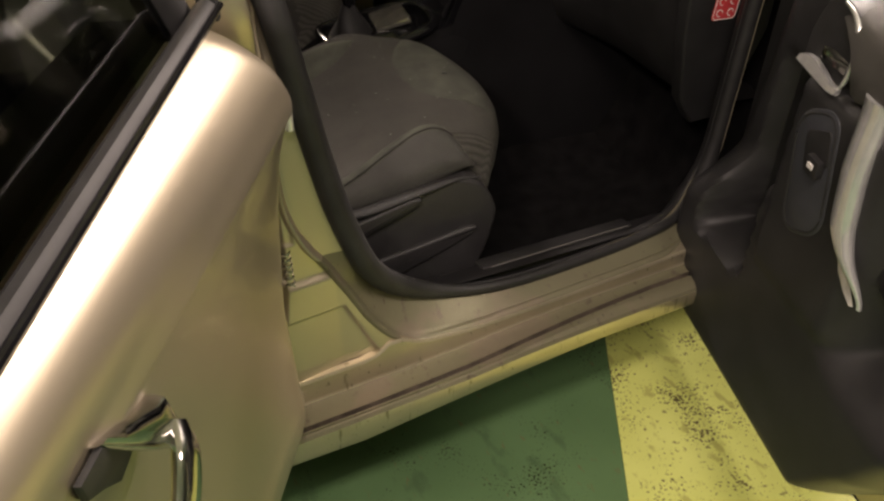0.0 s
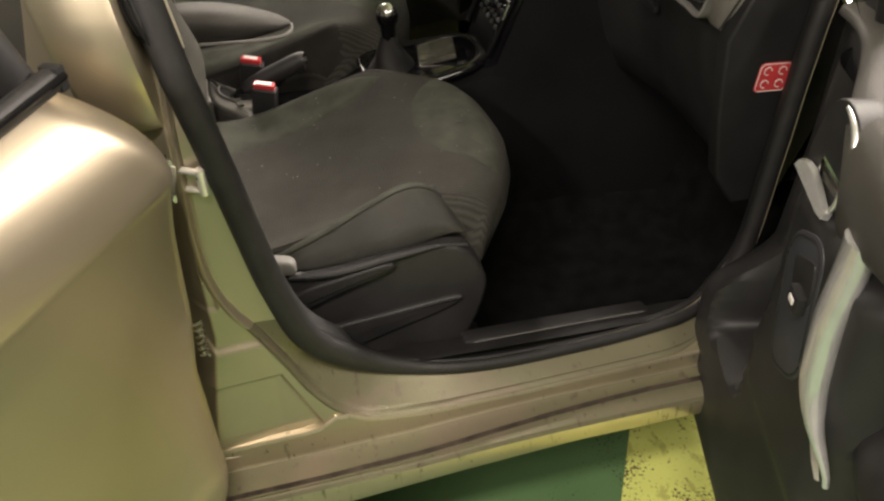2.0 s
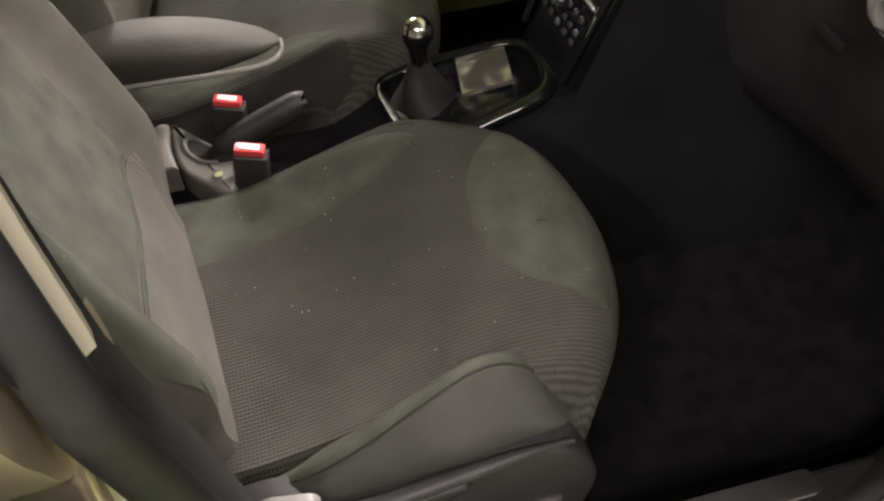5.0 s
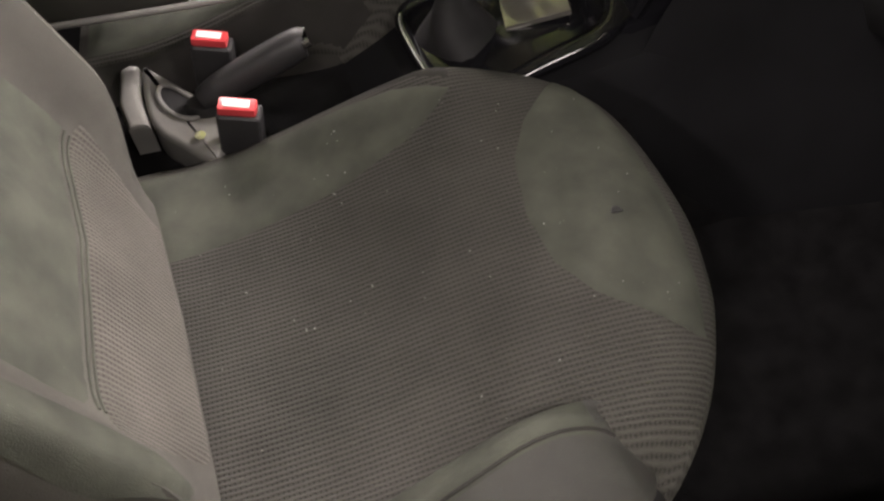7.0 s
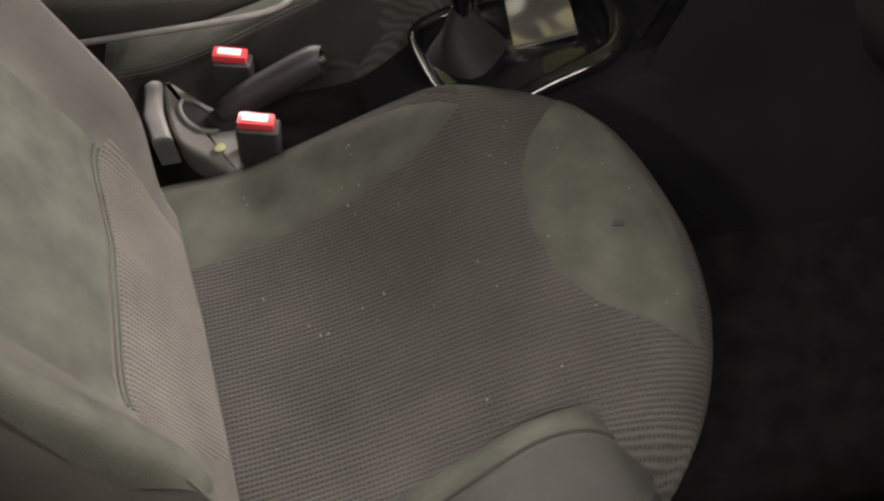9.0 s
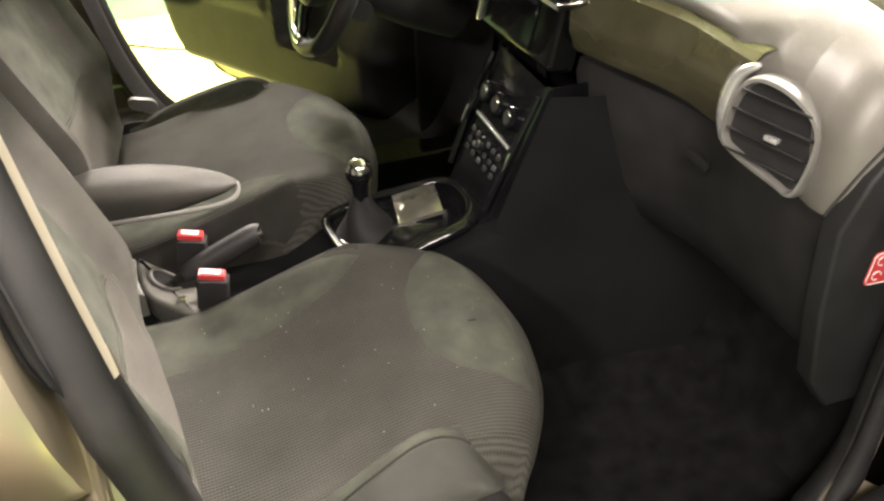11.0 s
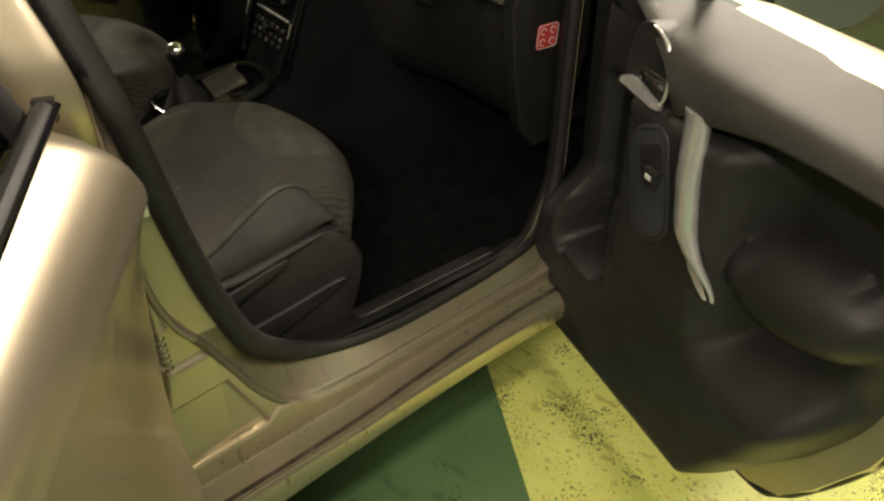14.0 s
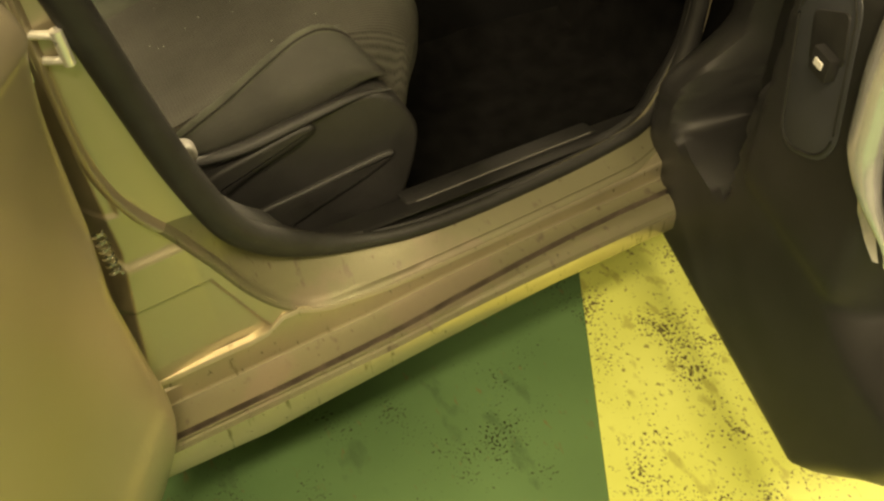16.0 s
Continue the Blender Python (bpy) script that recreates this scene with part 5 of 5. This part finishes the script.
part("vent_tip", tube([sm @ Vector((-0.012, -0.135, 0.034)), sm @ Vector((-0.004, -0.16, 0.045)), sm @ Vector((0.004, -0.185, 0.06))], lambda t: 0.008 - 0.005 * t, 8), CHROME, dash, "chrome vent corner")

# steering wheel, column and stalks
WC, WR = Vector((0.435, 0.4, 1.085)), 0.18
wm = Matrix.Translation(WC) @ pose(0, 0, 0, 0, 25, 0)  # local -x faces the driver
wheel = thing("steering_wheel", "black leather steering wheel with chrome lower trim", "steering wheel", at=tuple(WC), shift=(0, 0.151, -0.164))
secs = []
for k in range(49):
    a = 2 * math.pi * k / 48
    d = Vector((0, math.cos(a), math.sin(a)))
    r = WR * (1 if math.sin(a) > -0.8 else 0.965)
    secs.append([wm @ (d * (r + 0.0175 * math.cos(b)) + Vector((0.02 * math.sin(b), 0, 0))) for b in (2 * math.pi * j / 14 for j in range(14))])
part("rim", rings(secs, cap=False), PLASTIC, wheel, "black leather rim")
for a0, a1 in ((-105, 65),):
    pts = [wm @ (Vector((0, math.cos(radians(a)), math.sin(radians(a)))) * (WR - 0.016) + Vector((-0.014, 0, 0))) for a in range(a0, a1, 5)]
    part("chrome_trim", tube(pts, 0.0105, 10), CHROME, wheel, "chrome trim along the lower rim")
secs = []
for w, s in ((0.03, 0.6), (0.0, 0.95), (-0.025, 1.0), (-0.045, 0.85), (-0.055, 0.5), (-0.058, 0.1)):
    secs.append([wm @ Vector((w, 0.075 * s * math.cos(a) * (1 - 0.15 * math.sin(a)), 0.085 * s * math.sin(a) - 0.01)) for a in (2 * math.pi * j / 28 for j in range(28))])
part("hub", rings(secs), PLASTIC, wheel, "black padded hub")
part("hub_mark", tube([wm @ Vector((-0.059, 0, 0.0)), wm @ Vector((-0.062, 0, 0.0))], 0.014, 14), CHROME, wheel, "plain chrome hub mark")
for a in (0, 180, 270):
    d = Vector((0, math.cos(radians(a)), math.sin(radians(a))))
    spoke = part("spoke", tube([wm @ (d * 0.05 + Vector((-0.02, 0, 0))), wm @ (d * 0.11 + Vector((-0.015, 0, 0))), wm @ (d * (WR - 0.005))], lambda t: 0.026 - 0.008 * t, 12, flat=0.5), GLOSS, wheel, "black spoke")
    if a != 270:
        part("spoke_inlay", tube([wm @ (d * 0.07 + Vector((-0.036, 0, 0.01))), wm @ (d * 0.14 + Vector((-0.026, 0, 0.012)))], 0.005, 8), CHROME, spoke, "chrome spoke inlay")
column = thing("steering_column", "black plastic steering column shroud with two stalks", "steering column", at=(0.6, 0.4, 1.02), shift=(0, 0.151, -0.164))
part("shroud", rings([[wm @ Vector((x, r * 1.15 * math.cos(a), r * math.sin(a) - 0.01)) for a in (2 * math.pi * j / 18 for j in range(18))] for x, r in ((0.03, 0.045), (0.05, 0.055), (0.2, 0.065), (0.3, 0.06))]), PLASTIC, column)
for s in (-1, 1):
    part("stalk", tube([wm @ Vector((0.055, s * 0.04, 0.01)), wm @ Vector((0.05, s * 0.12, 0.015)), wm @ Vector((0.05, s * 0.17, 0.018))], lambda t: 0.009 + 0.004 * t, 10), PLASTIC, column, "black control stalk")
    part("stalk_tip", tube([wm @ Vector((0.05, s * 0.17, 0.018)), wm @ Vector((0.05, s * 0.18, 0.018))], 0.013, 10), SATIN, column, "silver stalk tip")
    part("stalk_low", tube([wm @ Vector((0.07, s * 0.04, -0.045)), wm @ Vector((0.065, s * 0.1, -0.05))], lambda t: 0.016 + 0.006 * t, 12), PLASTIC, column, "black lower stalk")
binnacle = part("binnacle", rings([[(x, 0.4 + r * math.cos(a), 0.995 + 0.7 * r * math.sin(a)) for a in (2 * math.pi * j / 20 for j in range(20))] for x, r in ((0.68, 0.15), (0.66, 0.16), (0.74, 0.17), (0.9, 0.15))], cap=True), PLASTIC, dash, "black instrument hood")


# ---- doors ----
class Hinged:
    """A door's own frame: s from the hinge to the free end, n towards the cabin, z up."""
    def __init__(self, hinge, u, n, stretch=1.0, lift=0.0):
        self.stretch, self.lift = stretch, lift
        self.h, self.u, self.n = Vector((*hinge, 0)), Vector((*u, 0)).normalized(), Vector((*n, 0)).normalized()

    def __call__(self, s, n, z):
        return self.h + self.u * (s * self.stretch) + self.n * n + Vector((0, 0, z + self.lift))

    def turn(self, tilt=0.0):
        m = Matrix((self.u, self.n, Vector((0, 0, 1)))).transposed().to_4x4()
        return m @ pose(0, 0, 0, 0, tilt, 0)


SHELL = [(0.0, 0.27), (0.05, 0.252), (0.3, 0.245), (0.56, 0.252), (0.63, 0.29), (0.685, 0.37), (0.715, 0.5), (0.745, 0.67), (0.79, 0.86), (0.83, 0.97), (0.84, 1.02), (0.6, 1.015), (0.3, 1.005), (0.02, 0.975), (0.0, 0.95)]
TRIM_REAR = [(0.26, 0.43), (0.278, 0.51), (0.305, 0.56), (0.328, 0.582), (0.37, 0.61), (0.429, 0.644), (0.603, 0.68), (0.771, 0.722), (0.842, 0.745), (0.95, 0.79)]


def trim_depth(s, z):
    n = 0.1
    low = ease(0.64, 0.52, z - 0.15 * ease(0.02, 0.28, s) * ease(0.55, 0.28, s))
    n += 0.082 * low * ease(-0.09, 0.02, s)
    pod = ease(0.225, 0.275, s) * ease(0.56, 0.46, s) * ease(0.95, 0.88, z) * ease(0.4, 0.6, z)
    n = max(n, 0.1 + 0.09 * pod)
    el = 1 - ((s - 0.6) / 0.15) ** 2 - ((z - 0.735 - 0.1 * (s - 0.6)) / 0.075) ** 2
    n = max(n, 0.1 + 0.08 * math.sqrt(max(0.0, el)))
    hole = ease(0.07, 0.1, s) * ease(0.245, 0.225, s) * ease(0.49, 0.52, z - 0.1 * (s - 0.16)) * ease(0.85, 0.8, z)
    return n - (n - 0.07) * hole


def build_front_door(name, at, side, label, glass_up=True, low=0.25):
    door = thing(name, label, "car door", "open car doors", at=tuple(at(0.0, 0.0, 0.6)))
    # painted shell
    line = [(s + (0.06 * ease(0.35, 0.6, z) * ease(1.3, 0.8, z) if s > 0.65 else 0.0), z) for s, z in SHELL] if side else SHELL
    secs = []
    for w, inset in ((-0.015, 0.02), (-0.03, 0.004), (-0.02, 0.0), (0.03, 0.002), (0.036, 0.012), (0.05, 0.014), (0.055, 0.03), (0.055, 0.2)):
        c = Vector((0.45, 0.62))
        secs.append([at(s + (c.x - s) * inset, w - 0.02 * math.sin(math.pi * (z - 0.27) / 0.75) * (w < 0), z + (c.y - z) * inset) for s, z in line])
    part("shell", rings(secs), PAINT, door, "champagne painted door shell")
    rub = spline([(s, z, 0) for s, z in line[1:11]], 5)
    part("door_rubber", tube([at(p.x * 0.985, 0.045, p.y + 0.006) for p in rub], 0.009, 8), RUBBER, door, "black door rubber")
    # inner trim
    def trim(u, v):
        z = low + (0.947 - low) * v
        a, b = lerp([(0.25, 0.05), (0.3, 0.0), (0.34, -0.03), (0.42, -0.045), (0.5, -0.045), (0.6, -0.02), (0.95, 0.02)], z), lerp(TRIM_REAR, z) + (0.055 * ease(0.36, 0.6, z) * ease(1.3, 0.8, z) if side else 0.0)
        s = a + (b - a) * u
        d = trim_depth(s, z)
        rim = min(min(u, 1 - u) * 12, (v + 0.01) * 10)
        return at(s, 0.052 + (d - 0.052) * ease(0.0, 1.0, min(1, rim) ** 0.5 if rim > 0 else 0), z)
    part("inner_trim", grid(90, 64, trim), PLASTIC, door, "black grained plastic inner trim with storage pocket")
    part("pocket_floor", box((0.15, 0.07, 0.012), at(0.165, 0.1, 0.44), 0.003, 1, at.turn()), RUBBER, door, "dark pocket floor")
    # upper pad
    def low_edge(s):
        return lerp([(-0.03, 0.965), (0.1, 0.978), (0.25, 0.982), (0.3, 0.972), (0.335, 0.955), (0.352, 0.93), (0.364, 0.91), (0.385, 0.906), (0.404, 0.915), (0.45, 0.925), (0.552, 0.952), (0.643, 0.962), (0.86, 0.972)], s)
    prof = [(0.0, 0.06), (0.0, 0.18), (0.05, 0.192), (0.15, 0.195), (0.4, 0.191), (0.65, 0.181), (0.76, 0.172), (0.83, 0.158), (0.89, 0.135), (0.95, 0.1), (1.0, 0.05), (1.0, 0.01)]
    secs = []
    for k in range(49):
        s = -0.03 + 0.86 * k / 48
        lo, hi = low_edge(s), lerp([(-0.03, 0.982), (0.06, 0.99), (0.13, 0.998), (0.36, 1.004), (0.6, 1.008), (0.86, 1.014)], s)
        if hi - lo < 0.012:
            lo = hi - 0.012
        f = 0.15 + 0.85 * ease(0.0, 0.4, s)
        secs.append([at(s, 0.05 + (d - 0.05) * f if d > 0.05 else d, lo + (hi - lo) * t) for t, d in prof])
    part("upper_pad", rings(secs, closed=False), DOORPAD, door, "soft grey upper door pad")
    part("front_cover", rings([[at(s, d, z) for s, d in ((-0.09, -0.06), (-0.075, -0.01), (-0.05, 0.05), (0.05, 0.072), (0.3, 0.078))] for z in (0.42, 0.6, 0.8, 0.92, 0.985)], closed=False), PLASTIC, door, "black trim at the hinge end")
    # opener: chrome ring with a lever
    dish = spline([(0.24, 0.985, 0), (0.268, 1.0, 0), (0.304, 0.994, 0), (0.328, 0.974, 0), (0.338, 0.945, 0), (0.337, 0.912, 0), (0.318, 0.897, 0), (0.27, 0.892, 0), (0.238, 0.9, 0), (0.23, 0.94, 0)], 6, closed=True)
    def out_n(z):
        return 0.178 - 0.12 * max(0.0, z - 0.9)
    op = part("opener", tube([at(p.x, out_n(p.y) + 0.006, p.y) for p in dish[8:34]], lambda t: 0.0022 + 0.0022 * math.sin(math.pi * t), 10), SATIN, door, "silver ringed door opener")
    part("opener_dish", plate([(p.x, p.y) for p in dish[::2]], 0.03, lambda u, v, w: at(u, out_n(v) - 0.03 + w, v), 0.001, 1), RUBBER, op, "dark recess")
    part("opener_lever", rings([[at(s, out_n(z) + 0.003 + w, z) for s, z, w in ((0.272, 0.93 - dz, 0.001), (0.3, 0.938 - dz, 0.011), (0.334, 0.933 - dz, 0.005), (0.334, 0.94 - dz, 0.004), (0.3, 0.945 - dz, 0.008), (0.272, 0.936 - dz, 0.0))] for dz in (0.0, 0.005, 0.009)]), CHROME, op, "chrome lever")
    part("opener_foot", rings([[at(s, out_n(z) + n, z) for s, n, z in ((a, 0.004, lo), (a + 0.002, 0.014, lo + 0.4 * (hi - lo)), (a + 0.001, 0.01, hi), (a, 0.002, hi))] for a, lo, hi in ((0.236, 0.899, 0.909), (0.25, 0.893, 0.915), (0.27, 0.889, 0.917), (0.295, 0.889, 0.911), (0.318, 0.89, 0.904), (0.335, 0.894, 0.904))]), SATIN, op, "broad satin foot of the opener")
    # switch plate with window switch
    sp = part("switch_plate", plate(rounded(0.092, 0.185, 0.035, cx=0.343, cy=0.778), 0.012, lambda u, v, w: at(u + 0.22 * (0.778 - v), 0.18 + w, v + (u - 0.343) * 0.5), 0.004), SWITCH, door, "slate plastic window switch plate")
    part("switch_groove", tube([at(u + 0.22 * (0.778 - v), 0.191, v + (u - 0.343) * 0.5) for u, v in rounded(0.08, 0.172, 0.03, cx=0.343, cy=0.778) + rounded(0.08, 0.172, 0.03, cx=0.343, cy=0.778)[:1]], 0.0022, 6, cap=False), RUBBER, sp, "dark groove")
    part("switch_well", plate(rounded(0.05, 0.05, 0.008, cx=0.345, cy=0.82), 0.003, lambda u, v, w: at(u + 0.3 * (0.82 - v), 0.191 + w, v + (u - 0.345) * 0.5), 0.001), RUBBER, sp, "dark switch well")
    sw = part("window_switch", box((0.03, 0.016, 0.026), at(0.356, 0.196, 0.8), 0.004, 2, at.turn()), PLASTIC, sp, "black window switch")
    part("switch_symbol", box((0.013, 0.002, 0.008), at(0.356, 0.2045, 0.801), 0.0005, 1, at.turn()), WHITE, sw, "pale window symbol")
    # grab handle with a flared foot
    secs = []
    for k in range(25):
        t = k / 24
        z = 0.935 - 0.26 * t
        s0 = 0.418 + 0.046 * t + 0.05 * ease(0.62, 1.0, t)
        w = 0.0225 - 0.003 * math.sin(math.pi * t) - 0.019 * ease(0.62, 1.0, t)
        d = 0.186 + 0.012 * ease(0.0, 0.4, t) - 0.015 * ease(0.75, 1.0, t)
        secs.append([at(s0 + w * math.cos(a), d + 0.016 * (1 - 0.75 * ease(0.6, 1.0, t)) * math.sin(a), z) for a in (2 * math.pi * j / 14 for j in range(14))])
    part("grab_handle", rings(secs), SATIN, door, "satin silver grab handle")
    part("handle_foot", rings([[at(a, 0.186, z), at((a + b) / 2, 0.192, z), at(b, 0.188, z)] for a, b, z in ((0.432, 0.45, 0.745), (0.437, 0.47, 0.72), (0.446, 0.487, 0.7), (0.47, 0.5, 0.684), (0.5, 0.508, 0.675))], closed=False), SATIN, door, "dull silver flange at the foot of the handle")
    # window frame, glass
    def lean(z):
        return 0.03 + 0.3 * max(0.0, z - 1.0)
    line = [(0.04, 0.965), (0.06, 1.09), (0.115, 1.2), (0.24, 1.32), (0.45, 1.4), (0.7, 1.425), (0.86, 1.41), (0.91, 1.37), (0.89, 1.2), (0.84, 1.03)]
    pts = spline([at(s, lean(z), z) for s, z in line], 6)
    part("window_frame", tube(pts, 0.021, 12), RUBBER, door, "black window frame")
    part("quarter_trim", plate([(-0.035, 0.965), (0.118, 0.982), (0.098, 0.998), (0.084, 1.03), (0.076, 1.08), (0.05, 1.1), (0.01, 1.05)], 0.03, lambda u, v, w: at(u, lean(v) - 0.018 + w, v), 0.01, 3), RUBBER, door, "black triangle at the foot of the frame")
    part("divider", tube([at(0.222 + 0.08 * (z - 1.0), lean(z), z) for z in (0.96, 1.1, 1.2, 1.32)], 0.0135, 10), RUBBER, door, "black upright window divider")
    if glass_up:
        def pane(u, v):
            s = 0.03 + 0.84 * u
            top = lerp([(0.02, 1.0), (0.1, 1.21), (0.24, 1.32), (0.45, 1.4), (0.7, 1.425), (0.87, 1.39)], s)
            z = 1.0 + (top - 1.0) * v
            return at(s, lean(z) - 0.008, z)
        gl = part("window_pane", thick(grid(24, 10, pane), 0.004), glass, door, "clear door window")
        gl.visible_shadow = False
    # mirror
    if side:
        shell = []
        for w, k in ((0.1, 0.5), (0.085, 0.8), (0.05, 0.95), (0.0, 1.0), (-0.012, 0.97)):
            shell.append([at(0.205 - w, -0.19 + 0.138 * k * c, 0.985 + 0.09 * k * d) for c, d in ((math.copysign(abs(math.cos(a)) ** 0.6, math.cos(a)), math.copysign(abs(math.sin(a)) ** 0.7, math.sin(a))) for a in (2 * math.pi * j / 28 for j in range(28)))])
        mi = part("mirror_housing", rings(shell, cap=True), PAINT, door, "champagne painted door mirror housing")
        ell = [(0.13 * math.copysign(abs(math.cos(a)) ** 0.6, math.cos(a)), 0.08 * math.copysign(abs(math.sin(a)) ** 0.7, math.sin(a))) for a in (2 * math.pi * j / 28 for j in range(28))]
        part("mirror_rim", tube([at(0.218, -0.19 + a, 0.985 + b) for a, b in ell + ell[:1]], 0.013, 8, cap=False), RUBBER, mi, "black mirror rim")
        part("mirror_glass", plate([(a * 0.98, b * 0.98) for a, b in ell], 0.003, lambda u, v, w: at(0.219 + w - u * 0.1 - v * 0.17, -0.19 + u, 0.985 + v), 0.001, 1), MIRROR, mi, "silvered mirror glass")
        part("mirror_arm", tube([at(0.2, 0.0, 0.955), at(0.2, -0.05, 0.96), at(0.2, -0.1, 0.965)], 0.024, 10), RUBBER, mi, "black mirror arm")
    return door


PASS = Hinged((0.93, -0.69), (-0.245, -0.97), (-0.97, 0.245))
build_front_door("passenger_door", PASS, True, "open front passenger door with black trim and silver grab handle")
DRV = Hinged((0.70, 0.91), (-0.555, 0.83), (-0.83, -0.555), 1.3, 0.06)
build_front_door("driver_door", DRV, False, "open driver door with black trim seen across the cabin", low=0.33)

# rear door, swung wide
REAR = Hinged((-0.055, -0.675), (-0.46, -0.888), (-0.888, 0.46))
rear = thing("rear_door", "open champagne rear door with chrome handle and dark window", "car door", "open car doors", at=tuple(REAR(0, 0, 0.6)))


FRONT_EDGE = [(p.x, p.y) for p in spline([(0.25, 0.1, 0), (0.31, 0.06, 0), (0.353, 0.048, 0), (0.447, 0.034, 0), (0.55, 0.026, 0), (0.6, 0.022, 0), (0.64, 0.012, 0), (0.7, 0.002, 0), (0.785, 0.004, 0), (0.875, 0.013, 0), (0.94, 0.028, 0), (0.985, 0.05, 0), (1.03, 0.082, 0), (1.06, 0.108, 0)], 4)]


def rear_front_edge(z):
    return lerp(FRONT_EDGE, z)


BULGE = [(p.x, p.y) for p in spline([(0.25, -0.03, 0), (0.29, -0.05, 0), (0.36, -0.075, 0), (0.41, -0.08, 0), (0.45, -0.074, 0), (0.52, -0.068, 0), (0.62, -0.062, 0), (0.72, -0.063, 0), (0.82, -0.074, 0), (0.88, -0.088, 0), (0.912, -0.099, 0)], 4) + spline([(0.925, -0.107, 0), (0.945, -0.107, 0), (0.98, -0.094, 0), (1.01, -0.072, 0), (1.035, -0.046, 0), (1.06, -0.012, 0)], 4)]


def rear_out(z):
    return lerp(BULGE, z)


def skin_n(s, z):
    """The skin turns a little away from the belt line towards its hinge."""
    return rear_out(z) + (0.012 + 0.09 * s) * ease(1.06, 0.93, z)


def rear_skin(u, v):
    z = 0.25 + 0.81 * v
    a = rear_front_edge(z)
    s = a + (0.8 - a) * u
    roll = 0.04 * max(0.0, 1 - (s - a) / 0.055) ** 2
    return REAR(s, skin_n(s, z) + roll, z)


bm = grid(80, 150, rear_skin)
part("outer_skin", bm, PAINT, rear, "champagne painted outer door skin")
secs = []
for k in range(31):
    z = 0.25 + 0.81 * k / 30
    a = rear_front_edge(z)
    secs.append([REAR(a + 0.0, skin_n(a, z) + 0.038, z), REAR(a + 0.003, skin_n(a, z) + 0.06, z), REAR(a + 0.015, 0.03, z), REAR(a + 0.03, 0.1, z), REAR(0.5, 0.11, z), REAR(0.79, 0.1, z), REAR(0.8, skin_n(0.8, z), z)])
part("inner_shell", rings(secs, closed=False), PAINT, rear, "painted door edge and inner shell")
part("belt_moulding", tube([REAR(s, -0.02, 1.068) for s in (0.105, 0.12, 0.3, 0.55, 0.8)], lambda t: 0.0125 if t > 0.02 else 0.009, 10, flat=1.1), RUBBER, rear, "black belt moulding")
part("belt_bright", tube([REAR(s, -0.033, 1.072) for s in (0.11, 0.3, 0.55, 0.8)], 0.004, 8), GLOSS, rear, "thin glossy belt strip")
part("belt_tip", box((0.012, 0.022, 0.026), REAR(0.11, -0.02, 1.068), 0.003, 2, REAR.turn()), RUBBER, rear, "black belt end piece")


def rear_lean(z):
    return 0.0 + 0.28 * max(0.0, z - 1.03)


fr_line = [(0.122, 1.05), (0.142, 1.16), (0.168, 1.3), (0.225, 1.38), (0.45, 1.4), (0.68, 1.36), (0.8, 1.2), (0.8, 1.05)]
part("window_frame", tube(spline([REAR(s, rear_lean(z) + 0.012, z) for s, z in fr_line], 6), 0.026, 12), RUBBER, rear, "black rear window frame")
def rear_pane(u, v):
    s = 0.135 + 0.655 * u
    top = lerp([(0.135, 1.2), (0.175, 1.34), (0.225, 1.38), (0.45, 1.4), (0.68, 1.36), (0.8, 1.1)], s)
    z = 1.055 + (top - 1.055) * v
    return REAR(s, rear_lean(z) + 0.004, z)
tint = bpy.data.materials.new("tinted_glass")
tint.use_nodes = True
tg = tint.node_tree.nodes["Principled BSDF"]
tg.inputs["Base Color"].default_value, tg.inputs["Transmission Weight"].default_value, tg.inputs["Roughness"].default_value, tg.inputs["IOR"].default_value = (0.1, 0.125, 0.11, 1), 1.0, 0.05, 1.4
part("window_pane", thick(grid(16, 8, rear_pane), 0.004), tint, rear, "dark tinted rear window")
# handle
secs = []
grip = spline([(0.478, 0.853, -0.052), (0.495, 0.838, -0.064), (0.513, 0.823, -0.068), (0.535, 0.807, -0.07), (0.575, 0.786, -0.07), (0.62, 0.768, -0.06), (0.65, 0.758, -0.03)], 4)
for k, p in enumerate(grip):
    d = grip[min(k + 1, len(grip) - 1)] - grip[max(k - 1, 0)]
    across = Vector((-d.y, d.x)).normalized()
    w = 0.014 + 0.012 * ease(0, 6, k)
    secs.append([REAR(p.x + across.x * w * math.cos(a), p.z + 0.011 * math.sin(a), p.y + across.y * w * math.cos(a)) for a in (2 * math.pi * j / 16 for j in range(16))])
hb = part("door_handle", rings(secs), CHROME, rear, "bright chrome door handle")
part("handle_mount", plate([(0.482, 0.887), (0.471, 0.849), (0.477, 0.822), (0.5, 0.838), (0.526, 0.868), (0.552, 0.903), (0.592, 0.957), (0.555, 0.937), (0.532, 0.918), (0.499, 0.892)], 0.026, lambda u, v, w: REAR(u, -0.03 - w, v), 0.009, 3), CHROME, hb, "chrome mount of the handle")
# The skin has no hollow here; a black plate paints its shade.
part("handle_cup_shade", plate([(0.52, 0.866), (0.543, 0.85), (0.575, 0.885), (0.616, 0.93), (0.622, 0.955), (0.589, 0.955), (0.555, 0.91)], 0.006, lambda u, v, w: REAR(u, skin_n(u, v) - 0.003 - w, v), 0.002), RUBBER, hb, "dark plate standing for the shade in the finger hollow behind the handle")
